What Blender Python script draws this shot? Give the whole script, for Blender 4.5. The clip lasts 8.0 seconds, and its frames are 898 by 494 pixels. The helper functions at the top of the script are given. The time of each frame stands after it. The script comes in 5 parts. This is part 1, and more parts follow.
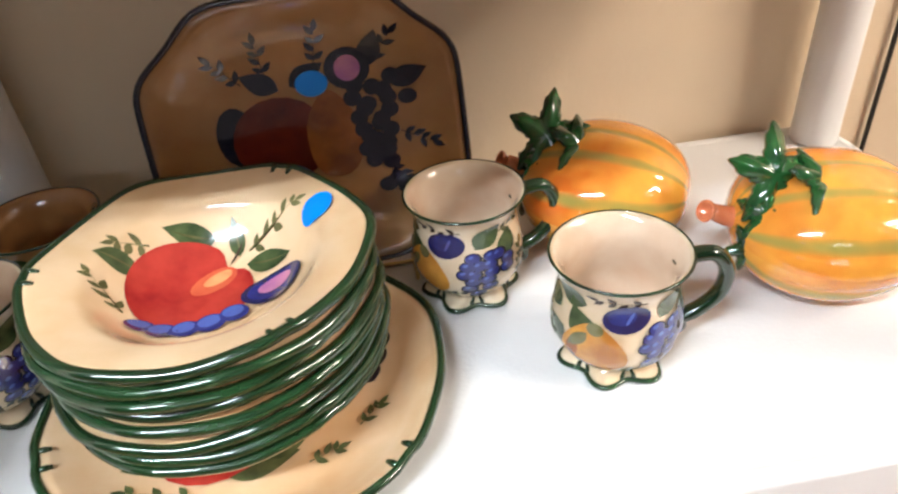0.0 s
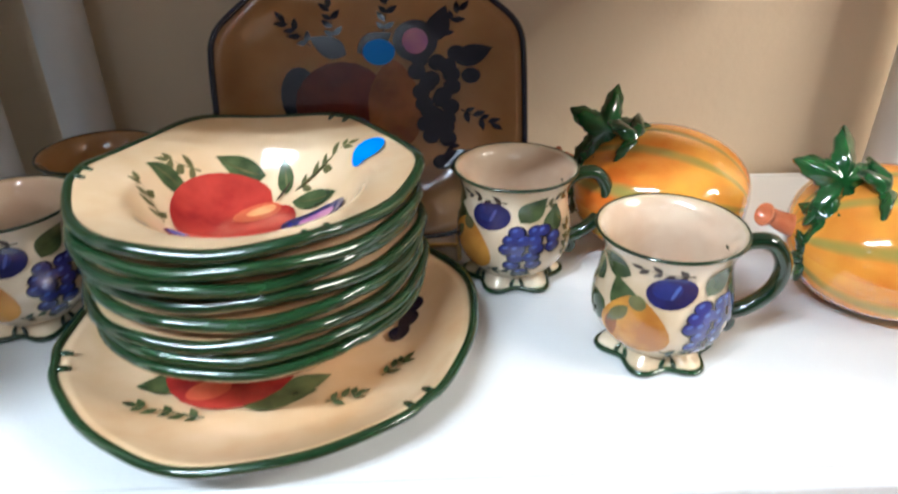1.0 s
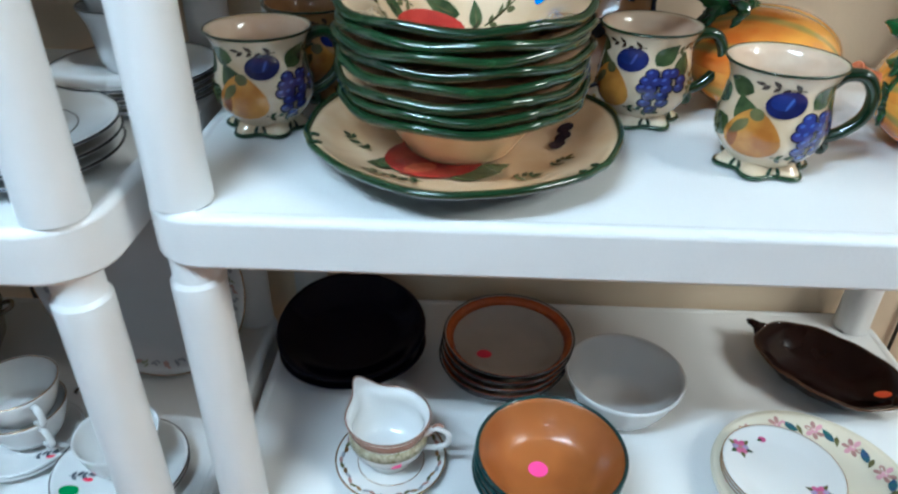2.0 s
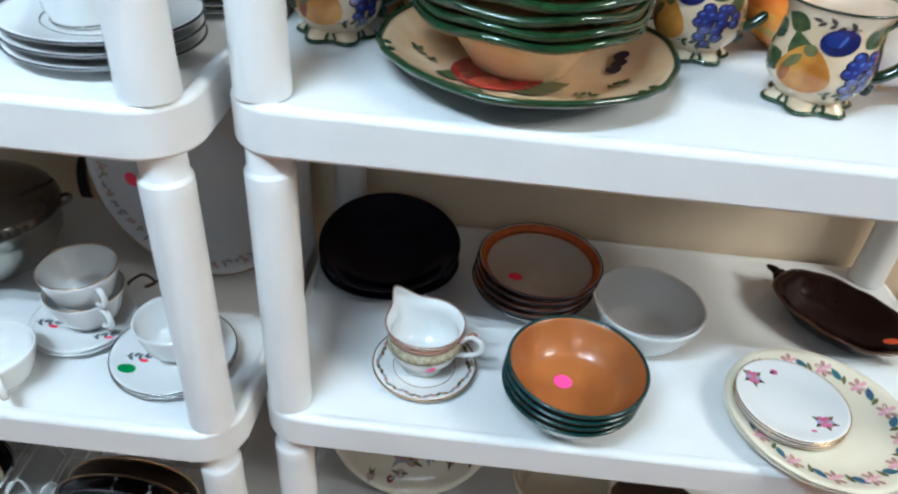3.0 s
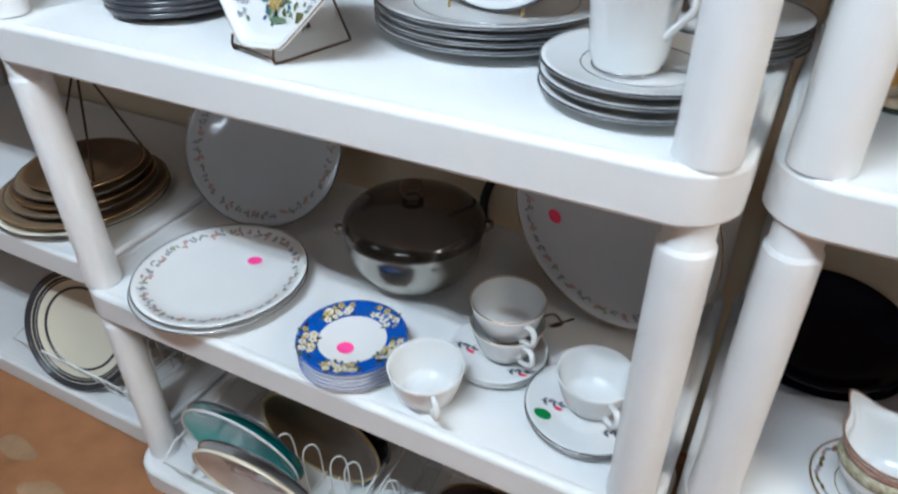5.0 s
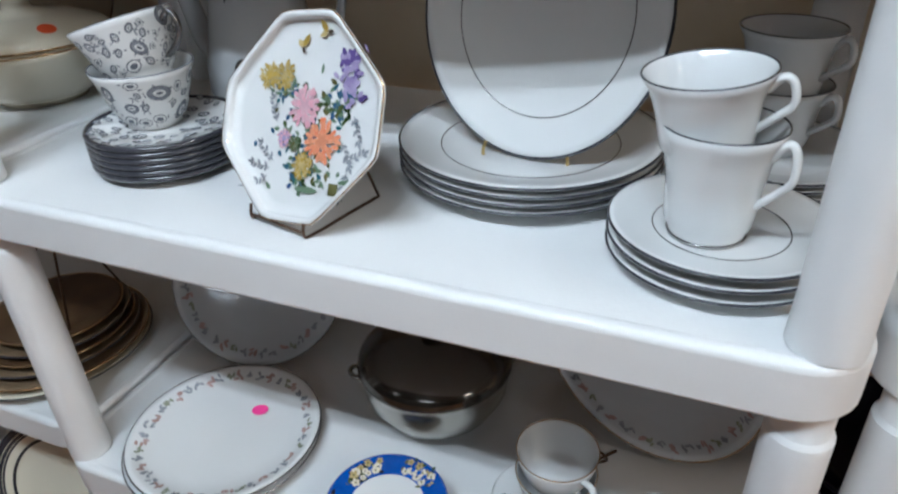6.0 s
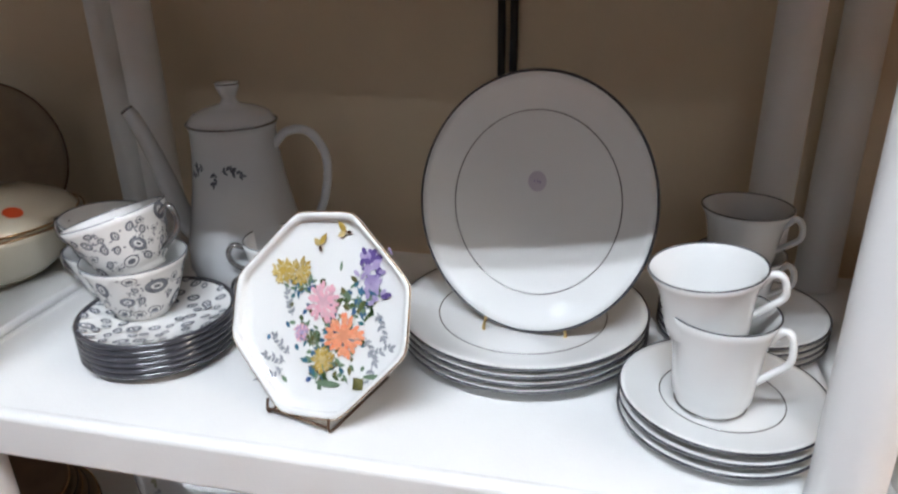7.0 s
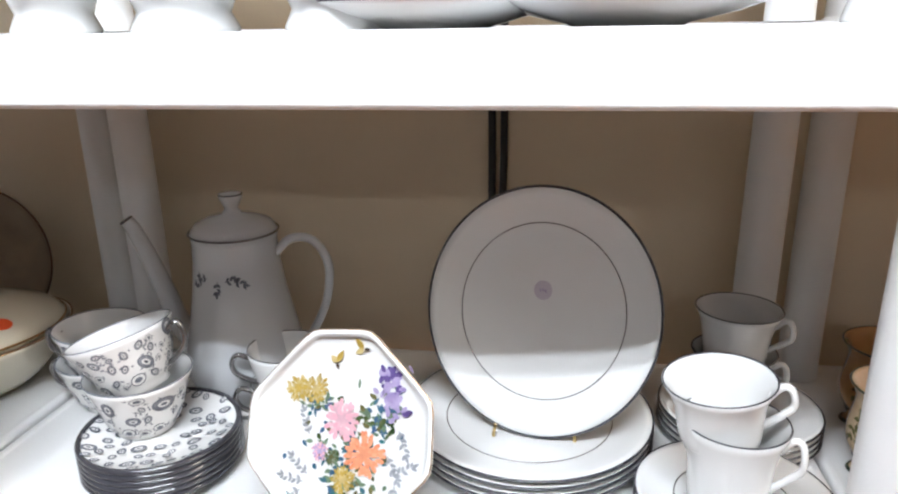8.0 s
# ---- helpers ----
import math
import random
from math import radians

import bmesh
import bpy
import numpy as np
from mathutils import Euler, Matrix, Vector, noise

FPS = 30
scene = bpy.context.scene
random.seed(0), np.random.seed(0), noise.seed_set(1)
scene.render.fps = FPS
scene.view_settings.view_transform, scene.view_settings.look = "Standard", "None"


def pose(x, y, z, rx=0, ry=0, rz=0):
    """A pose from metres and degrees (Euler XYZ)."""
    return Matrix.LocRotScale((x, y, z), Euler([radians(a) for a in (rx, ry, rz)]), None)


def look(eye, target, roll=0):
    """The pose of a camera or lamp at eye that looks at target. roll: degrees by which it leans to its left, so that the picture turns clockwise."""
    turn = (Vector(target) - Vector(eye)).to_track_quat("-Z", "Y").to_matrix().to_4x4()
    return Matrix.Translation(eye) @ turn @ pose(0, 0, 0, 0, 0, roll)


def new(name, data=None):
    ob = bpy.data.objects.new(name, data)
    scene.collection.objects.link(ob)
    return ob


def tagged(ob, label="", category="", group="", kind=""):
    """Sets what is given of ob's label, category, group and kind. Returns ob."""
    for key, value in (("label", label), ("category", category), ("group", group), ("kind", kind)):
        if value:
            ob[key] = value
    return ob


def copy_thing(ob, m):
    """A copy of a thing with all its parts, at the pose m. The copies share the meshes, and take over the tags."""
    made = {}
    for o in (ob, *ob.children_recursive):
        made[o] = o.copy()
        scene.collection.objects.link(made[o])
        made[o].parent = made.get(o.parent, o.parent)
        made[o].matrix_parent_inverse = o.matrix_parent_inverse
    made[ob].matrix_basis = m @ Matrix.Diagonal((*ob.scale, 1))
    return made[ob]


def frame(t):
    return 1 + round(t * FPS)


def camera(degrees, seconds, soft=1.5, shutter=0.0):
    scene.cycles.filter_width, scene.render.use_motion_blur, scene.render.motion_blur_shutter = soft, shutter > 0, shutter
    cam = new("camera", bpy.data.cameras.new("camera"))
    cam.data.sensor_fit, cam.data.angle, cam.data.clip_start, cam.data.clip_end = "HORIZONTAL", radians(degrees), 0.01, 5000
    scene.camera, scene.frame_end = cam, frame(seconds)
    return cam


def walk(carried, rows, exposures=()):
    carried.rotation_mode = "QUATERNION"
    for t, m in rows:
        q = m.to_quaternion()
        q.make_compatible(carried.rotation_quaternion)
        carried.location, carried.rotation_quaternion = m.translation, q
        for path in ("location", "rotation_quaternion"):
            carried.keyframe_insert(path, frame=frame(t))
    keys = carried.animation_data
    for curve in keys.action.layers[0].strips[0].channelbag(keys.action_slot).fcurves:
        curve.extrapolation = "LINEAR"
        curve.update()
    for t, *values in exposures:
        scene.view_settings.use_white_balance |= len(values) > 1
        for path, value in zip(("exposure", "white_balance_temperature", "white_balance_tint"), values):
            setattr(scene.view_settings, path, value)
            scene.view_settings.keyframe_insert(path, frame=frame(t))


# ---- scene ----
cam = camera(65.5, 8.0, 2.2, 0.25)
PATH = [
    (0, (0.436, -0.17, 1.288), (0.599, 1.443, 0.116), -5.3),
    (0.5, (0.435, -0.162, 1.253), (0.475, 1.487, 0.123), -5.7),
    (1, (0.432, -0.209, 1.208), (0.479, 1.53, 0.222), -0.7),
    (1.5, (0.371, -0.32, 1.174), (0.339, 1.399, 0.152), -0.7),
    (2, (0.314, -0.413, 1.163), (0.272, 1.278, 0.097), 1.1),
    (2.2, (0.292, -0.439, 1.157), (0.266, 1.243, 0.074), 2.7),
    (3.3, (0.25, -0.495, 1.137), (0.139, 1.105, -0.057), 7.3),
    (3.5, (0.213, -0.516, 1.118), (-0.084, 1.062, -0.075), 6.0),
    (4, (0.155, -0.563, 1.101), (-0.391, 0.945, -0.093), 3.8),
    (4.5, (0.116, -0.548, 1.099), (-0.519, 0.92, -0.103), 3.2),
    (5, (0.036, -0.459, 1.136), (-0.736, 0.99, -0.007), -0.5),
    (5.2, (0.0, -0.430, 1.148), (-0.761, 1.049, 0.030), -0.4),
    (6.3, (-0.137, -0.388, 1.229), (-0.763, 1.25, 0.266), -2.5),
    (6.5, (-0.158, -0.397, 1.249), (-0.73, 1.296, 0.352), -2.0),
    (7, (-0.21, -0.419, 1.29), (-0.644, 1.374, 0.516), -1.2),
    (7.5, (-0.233, -0.422, 1.327), (-0.59, 1.431, 0.666), -1.0),
    (8, (-0.269, -0.431, 1.346), (-0.577, 1.448, 0.737), -0.9),
]
EXPOSURES = [(0.0, -0.24, 6000, 8), (0.5, -0.33, 5700, 6), (0.9, -0.33, 5600, 5), (1.5, -0.78, 4950, -5), (2.2, -0.75, 4900, -5), (3.5, -0.6, 5250, -1), (4.5, -0.68, 5330, 1), (5.0, -0.78, 5450, 3), (6.5, -1.22, 5700, 6), (7.0, -0.85, 6000, 10), (7.5, -0.62, 6050, 10), (8.0, -0.4, 6100, 10)]
walk(cam, [(t, look(eye, target, roll)) for t, eye, target, roll in PATH], EXPOSURES)

# ---- light ----
world = bpy.data.worlds.new("world")
scene.world = world
world.use_nodes = True
world.node_tree.nodes["Background"].inputs[0].default_value = (0.9, 0.95, 1.0, 1)
world.node_tree.nodes["Background"].inputs[1].default_value = 0.15


CEIL = 2.6
# twin straight tubes on the ceiling: x, y, strength, colour, length, tube radius
TUBES = (-0.45, -0.92, 375.0, (0.97, 1.0, 1.02), 1.15, 0.0145)
# second batten is unseen, added to brighten the back wall under the shelves
FILL_TUBES = (0.3, -3.4, 46.0, (0.97, 1.0, 1.02), 1.15, 0.0145)
# unseen ring lamps added as fill: x, y, strength, colour, ring and tube radius
FILL_LAMPS = [(2.7, -0.8, 165.0, (1.0, 0.84, 0.68), 0.42, 0.045), (-2.4, -2.6, 30.0, (0.97, 1.0, 1.02), 0.15, 0.0145)]


# ---- materials ----
def mat(name, col, rough=0.4, metal=0.0, var=0.12, scale=30.0, bump=0.0, bscale=200.0, coat=0.0, col2=None, spec=0.5, big=3.0):
    """Colour varied at two scales, with fine relief."""
    m = bpy.data.materials.new(name)
    m.use_nodes = True
    nt = m.node_tree
    b = nt.nodes["Principled BSDF"]
    tc = nt.nodes.new("ShaderNodeTexCoord")
    oi = nt.nodes.new("ShaderNodeObjectInfo")
    add = nt.nodes.new("ShaderNodeVectorMath")
    mul = nt.nodes.new("ShaderNodeVectorMath")
    mul.operation = "SCALE"
    mul.inputs["Scale"].default_value = 3.0
    nt.links.new(oi.outputs["Random"], mul.inputs[0])
    nt.links.new(tc.outputs["Object"], add.inputs[0])
    nt.links.new(mul.outputs[0], add.inputs[1])
    n1 = nt.nodes.new("ShaderNodeTexNoise")
    n1.inputs["Scale"].default_value, n1.inputs["Detail"].default_value = scale, 6
    n2 = nt.nodes.new("ShaderNodeTexNoise")
    n2.inputs["Scale"].default_value, n2.inputs["Detail"].default_value = big, 3
    nt.links.new(add.outputs[0], n1.inputs["Vector"])
    nt.links.new(add.outputs[0], n2.inputs["Vector"])
    mean = nt.nodes.new("ShaderNodeMath")
    mean.operation = "MULTIPLY_ADD"
    mean.inputs[1].default_value, mean.inputs[2].default_value = 0.5, 0.0
    sm = nt.nodes.new("ShaderNodeMath")
    nt.links.new(n1.outputs["Fac"], sm.inputs[0])
    nt.links.new(n2.outputs["Fac"], sm.inputs[1])
    nt.links.new(sm.outputs[0], mean.inputs[0])
    ramp = nt.nodes.new("ShaderNodeValToRGB")
    other = col2 or tuple(c * (1 - var) for c in col)
    ramp.color_ramp.elements[0].position, ramp.color_ramp.elements[1].position = 0.38, 0.62
    ramp.color_ramp.elements[0].color, ramp.color_ramp.elements[1].color = (*other, 1), (*col, 1)
    nt.links.new(mean.outputs[0], ramp.inputs["Fac"])
    nt.links.new(ramp.outputs["Color"], b.inputs["Base Color"])
    b.inputs["Roughness"].default_value, b.inputs["Metallic"].default_value = rough, metal
    b.inputs["Coat Weight"].default_value, b.inputs["Coat Roughness"].default_value = coat, 0.06
    b.inputs["Specular IOR Level"].default_value = spec
    if bump:
        bn = nt.nodes.new("ShaderNodeBump")
        nb = nt.nodes.new("ShaderNodeTexNoise")
        nb.inputs["Scale"].default_value, nb.inputs["Detail"].default_value = bscale, 4
        nt.links.new(tc.outputs["Object"], nb.inputs["Vector"])
        bn.inputs["Strength"].default_value, bn.inputs["Distance"].default_value = bump, 0.002
        nt.links.new(nb.outputs["Fac"], bn.inputs["Height"])
        nt.links.new(bn.outputs["Normal"], b.inputs["Normal"])
    return m


M = {}
M["plastic"] = mat("white_resin", (0.76, 0.76, 0.755), 0.42, var=0.05, scale=9, bump=0.12, bscale=260, big=1.5)
M["post"] = mat("white_resin_post", (0.76, 0.76, 0.755), 0.38, var=0.05, scale=12, bump=0.08, bscale=200)
M["wall"] = mat("beige_wall_paint", (0.73, 0.60, 0.43), 0.75, var=0.10, scale=4, bump=0.25, bscale=90, big=0.8)
M["floor"] = mat("worn_brown_floor", (0.35, 0.155, 0.062), 0.5, var=0.3, scale=14, bump=0.2, bscale=60, big=2.0)
M["worn"] = mat("worn_grey_patch", (0.36, 0.22, 0.12), 0.6, var=0.3, scale=30)
# ceiling and outer room walls: colour lowered to cut bounced light
M["ceil"] = mat("dim_ceiling", (0.15, 0.15, 0.147), 0.8, var=0.05, scale=6)
M["room"] = mat("dim_room_wall", (0.09, 0.082, 0.075), 0.8, var=0.06, scale=4)
M["lampbox"] = mat("lamp_housing", (0.8, 0.8, 0.8), 0.4, var=0.03)
M["cream"] = mat("cream_glaze", (0.74, 0.56, 0.36), 0.12, var=0.22, scale=16, coat=0.7, col2=(0.60, 0.39, 0.20), big=9)
M["creamin"] = mat("pale_cream_glaze", (0.74, 0.61, 0.46), 0.14, scale=26, coat=0.6, col2=(0.63, 0.44, 0.30), big=14)
M["creamout"] = mat("mottled_cream_glaze", (0.74, 0.62, 0.45), 0.12, scale=22, coat=0.7, col2=(0.56, 0.40, 0.24), big=16)
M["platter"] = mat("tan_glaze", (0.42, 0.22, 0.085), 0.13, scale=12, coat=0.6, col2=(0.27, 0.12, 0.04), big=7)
M["green"] = mat("dark_green_glaze", (0.013, 0.044, 0.014), 0.14, scale=40, coat=0.6, col2=(0.005, 0.018, 0.007))
M["leaf"] = mat("leaf_green_paint", (0.085, 0.115, 0.042), 0.16, scale=60, coat=0.5, col2=(0.022, 0.042, 0.016), big=40)
M["olive"] = mat("olive_paint", (0.16, 0.15, 0.06), 0.16, scale=60, coat=0.5, col2=(0.06, 0.06, 0.02))
M["apple"] = mat("apple_red_paint", (0.46, 0.045, 0.03), 0.13, scale=26, coat=0.6, col2=(0.20, 0.006, 0.010), big=24)
M["gold"] = mat("apple_highlight_paint", (0.72, 0.34, 0.14), 0.13, scale=60, coat=0.6, col2=(0.58, 0.15, 0.06), big=50)
M["blush"] = mat("apple_blush_paint", (0.56, 0.12, 0.05), 0.13, scale=40, coat=0.6, col2=(0.44, 0.05, 0.03), big=30)
M["plum"] = mat("plum_blue_paint", (0.014, 0.02, 0.12), 0.13, scale=30, coat=0.6, col2=(0.006, 0.006, 0.035))
M["plumblue"] = mat("plum_mid_blue_paint", (0.018, 0.035, 0.20), 0.13, scale=40, coat=0.6, col2=(0.010, 0.016, 0.09), big=60)
M["plumpink"] = mat("plum_pink_paint", (0.55, 0.22, 0.30), 0.13, scale=40, coat=0.6, col2=(0.3, 0.1, 0.3))
M["grape"] = mat("grape_paint", (0.030, 0.040, 0.21), 0.13, scale=60, coat=0.6, col2=(0.016, 0.014, 0.08))
M["pear"] = mat("pear_orange_paint", (0.62, 0.30, 0.05), 0.13, scale=34, coat=0.6, col2=(0.36, 0.13, 0.02), big=30)
M["bluepale"] = mat("pale_blue_paint", (0.07, 0.13, 0.40), 0.13, scale=60, coat=0.6, col2=(0.06, 0.07, 0.26))
M["stem"] = mat("stem_brown_paint", (0.05, 0.03, 0.02), 0.2, scale=60)
M["berry"] = mat("berry_dark_paint", (0.016, 0.014, 0.03), 0.15, scale=50, coat=0.5)
M["bluest"] = mat("blue_paper_sticker", (0.0, 0.22, 0.80), 0.55, var=0.05)
M["pinkst"] = mat("pink_paper_sticker", (0.95, 0.07, 0.33), 0.55, var=0.05)
M["redst"] = mat("red_paper_sticker", (0.80, 0.02, 0.08), 0.55, var=0.05)
M["orangest"] = mat("orange_paper_sticker", (0.85, 0.10, 0.02), 0.55, var=0.05)
M["greenst"] = mat("green_paper_sticker", (0.01, 0.22, 0.05), 0.55, var=0.05)
M["whitest"] = mat("white_paper_sticker", (0.52, 0.47, 0.54), 0.6, var=0.1)
M["pumpstem"] = mat("orange_stem_glaze", (0.70, 0.25, 0.12), 0.14, scale=40, coat=0.6, col2=(0.5, 0.1, 0.03))
M["gleaf"] = mat("leaf_green_glaze", (0.018, 0.105, 0.024), 0.13, scale=50, coat=0.8, col2=(0.006, 0.03, 0.008))
M["white"] = mat("white_porcelain", (0.72, 0.72, 0.71), 0.09, var=0.03, scale=8, coat=0.5)
# white porcelain with the shade under the shelves put into its colour
M["grey"] = mat("shaded_white_porcelain", (0.54, 0.55, 0.56), 0.10, var=0.04, scale=8, coat=0.5)
M["ivory"] = mat("ivory_porcelain", (0.72, 0.66, 0.52), 0.12, var=0.06, scale=10, coat=0.5)
M["silver"] = mat("platinum_rim", (0.30, 0.29, 0.29), 0.2, metal=0.9, var=0.2, scale=60)
M["dark"] = mat("dark_grey_rim", (0.045, 0.045, 0.055), 0.18, var=0.3, scale=60, coat=0.4)
M["goldrim"] = mat("gold_rim", (0.62, 0.40, 0.20), 0.22, metal=0.85, var=0.25, scale=60)
M["copper"] = mat("copper_pink_lustre", (0.52, 0.27, 0.20), 0.25, metal=0.55, var=0.3, scale=70, col2=(0.40, 0.30, 0.24))
M["black"] = mat("black_glass", (0.002, 0.002, 0.008), 0.16, var=0.2, coat=0.0, spec=0.2)
M["navy"] = mat("navy_glaze", (0.008, 0.018, 0.14), 0.1, var=0.3, coat=0.5)
M["orangerim"] = mat("orange_rim_glaze", (0.55, 0.12, 0.02), 0.2, scale=50, col2=(0.38, 0.07, 0.012))
M["greybowl"] = mat("greige_stoneware", (0.44, 0.38, 0.32), 0.28, var=0.12, scale=30, coat=0.2)
M["brownin"] = mat("brown_stoneware", (0.38, 0.13, 0.03), 0.3, scale=14, coat=0.25, col2=(0.27, 0.085, 0.018), big=12)
M["teal"] = mat("dark_teal_glaze", (0.008, 0.045, 0.045), 0.16, var=0.4, scale=30, coat=0.5)
M["tealplate"] = mat("teal_plate_glaze", (0.025, 0.42, 0.40), 0.16, var=0.35, scale=14, coat=0.4)
M["leafdish"] = mat("dark_brown_glaze", (0.012, 0.004, 0.003), 0.2, var=0.5, scale=20, coat=0.0, spec=0.2)
M["apple2"] = mat("dark_red_paint", (0.16, 0.022, 0.008), 0.13, scale=14, coat=0.5, col2=(0.07, 0.006, 0.004), big=22)
M["pear2"] = mat("brown_orange_paint", (0.34, 0.11, 0.02), 0.13, scale=20, coat=0.5, col2=(0.18, 0.05, 0.01), big=20)
M["leafrim"] = mat("brown_edge_glaze", (0.08, 0.032, 0.012), 0.2, var=0.4, scale=40)
M["steel"] = mat("silver_plate_metal", (0.42, 0.40, 0.36), 0.19, metal=1.0, var=0.15, scale=8)
# darker metal for the serving pot's lid
M["smoked"] = mat("dark_lid_metal", (0.15, 0.14, 0.125), 0.14, metal=0.8, var=0.2, scale=8)
M["bluerim"] = mat("cobalt_blue_glaze", (0.008, 0.085, 0.42), 0.12, var=0.4, scale=40, coat=0.5)
M["yellow"] = mat("yellow_flower_paint", (0.56, 0.44, 0.20), 0.2, var=0.4, scale=70)
M["pinkp"] = mat("pink_flower_paint", (0.60, 0.30, 0.36), 0.2, var=0.4, scale=70, col2=(0.7, 0.4, 0.45))
M["magenta"] = mat("magenta_flower_paint", (0.42, 0.05, 0.19), 0.2, var=0.4, scale=80, col2=(0.55, 0.18, 0.30))
M["coral"] = mat("coral_flower_paint", (0.66, 0.17, 0.08), 0.2, scale=80, col2=(0.70, 0.36, 0.22))
M["violet"] = mat("violet_flower_paint", (0.22, 0.17, 0.34), 0.2, scale=80, col2=(0.40, 0.34, 0.5))
M["pinkpale"] = mat("pale_pink_paint", (0.66, 0.42, 0.47), 0.2, var=0.3, scale=80)
M["coralpale"] = mat("pale_coral_paint", (0.72, 0.30, 0.17), 0.2, var=0.3, scale=80)
M["violetdark"] = mat("dark_violet_paint", (0.12, 0.08, 0.25), 0.2, var=0.4, scale=80)
M["mustard"] = mat("mustard_paint", (0.44, 0.31, 0.07), 0.2, var=0.4, scale=80)
M["sage"] = mat("sage_green_paint", (0.16, 0.23, 0.15), 0.2, var=0.4, scale=80)
M["blueleaf"] = mat("blue_green_paint", (0.04, 0.14, 0.13), 0.2, scale=80, col2=(0.05, 0.08, 0.2))
M["greyleaf"] = mat("grey_sprig_paint", (0.34, 0.35, 0.38), 0.25, var=0.3, scale=80)
M["rose"] = mat("dusty_rose_paint", (0.46, 0.26, 0.23), 0.25, var=0.4, scale=80)
M["rosepale"] = mat("faded_rose_paint", (0.50, 0.34, 0.31), 0.2, var=0.3, scale=80)
M["sagepale"] = mat("faded_sage_paint", (0.34, 0.36, 0.27), 0.2, var=0.3, scale=80)
M["rosewood"] = mat("brownish_red_paint", (0.24, 0.10, 0.085), 0.25, var=0.4, scale=60)
M["olivegold"] = mat("olive_gold_pattern", (0.50, 0.46, 0.34), 0.22, scale=260, col2=(0.22, 0.20, 0.11), big=120)
M["ink"] = mat("dark_ink_paint", (0.06, 0.065, 0.08), 0.2, scale=70, col2=(0.16, 0.17, 0.2))
M["inkpale"] = mat("grey_ink_paint", (0.26, 0.27, 0.30), 0.2, scale=90, col2=(0.12, 0.125, 0.15))
M["wire"] = mat("white_coated_wire", (0.76, 0.76, 0.74), 0.35, var=0.1, scale=60)
M["brownwire"] = mat("brown_wire", (0.10, 0.055, 0.03), 0.35, metal=0.5, var=0.3, scale=60)
M["brass"] = mat("brass_wire", (0.62, 0.46, 0.20), 0.28, metal=0.9, var=0.2, scale=60)
M["wood"] = mat("dark_wood", (0.12, 0.065, 0.03), 0.4, var=0.5, scale=24)
M["tan"] = mat("tan_stoneware", (0.22, 0.15, 0.085), 0.4, var=0.3, scale=24)
M["cable"] = mat("black_rubber", (0.012, 0.012, 0.012), 0.5, var=0.2)
M["greige"] = mat("pinkish_grey_glaze", (0.52, 0.46, 0.43), 0.2, var=0.1, scale=20)
M["basewhite"] = mat("plate_picture_tan", (0.60, 0.50, 0.44), 0.3, var=0.3, scale=20)


def squash_material():
    """Orange glaze with green stripes down the grooves, by the angle round the long axis."""
    m = mat("orange_squash_glaze", (0.80, 0.38, 0.05), 0.11, scale=16, coat=0.8, col2=(0.64, 0.15, 0.012), big=11)
    nt = m.node_tree
    b = nt.nodes["Principled BSDF"]
    src = b.inputs["Base Color"].links[0].from_socket
    tc = nt.nodes.new("ShaderNodeTexCoord")
    sep = nt.nodes.new("ShaderNodeSeparateXYZ")
    nt.links.new(tc.outputs["Object"], sep.inputs[0])
    at = nt.nodes.new("ShaderNodeMath")
    at.operation = "ARCTAN2"
    up = nt.nodes.new("ShaderNodeMath")
    up.operation = "SUBTRACT"
    up.inputs[1].default_value = 0.055
    nt.links.new(sep.outputs["Z"], up.inputs[0])
    nt.links.new(up.outputs[0], at.inputs[0])
    nt.links.new(sep.outputs["Y"], at.inputs[1])
    k = nt.nodes.new("ShaderNodeMath")
    k.operation = "MULTIPLY"
    k.inputs[1].default_value = 10
    nt.links.new(at.outputs[0], k.inputs[0])
    c = nt.nodes.new("ShaderNodeMath")
    c.operation = "COSINE"
    nt.links.new(k.outputs[0], c.inputs[0])
    n = nt.nodes.new("ShaderNodeTexNoise")
    n.inputs["Scale"].default_value = 35
    nt.links.new(tc.outputs["Object"], n.inputs["Vector"])
    ad = nt.nodes.new("ShaderNodeMath")
    ad.operation = "MULTIPLY_ADD"
    ad.inputs[1].default_value = 0.5
    nt.links.new(n.outputs["Fac"], ad.inputs[0])
    nt.links.new(c.outputs[0], ad.inputs[2])
    ramp = nt.nodes.new("ShaderNodeValToRGB")
    ramp.color_ramp.elements[0].position, ramp.color_ramp.elements[1].position = 0.0, 0.5
    ramp.color_ramp.elements[0].color, ramp.color_ramp.elements[1].color = (1, 1, 1, 1), (0, 0, 0, 1)
    sh = nt.nodes.new("ShaderNodeMath")
    sh.inputs[1].default_value = 0.82
    nt.links.new(ad.outputs[0], sh.inputs[0])
    nt.links.new(sh.outputs[0], ramp.inputs["Fac"])
    mix = nt.nodes.new("ShaderNodeMix")
    mix.data_type = "RGBA"
    nt.links.new(ramp.outputs["Color"], mix.inputs["Factor"])
    nt.links.new(src, mix.inputs["A"])
    mix.inputs["B"].default_value = (0.34, 0.27, 0.06, 1)
    nt.links.new(mix.outputs["Result"], b.inputs["Base Color"])
    return m


M["squash"] = squash_material()


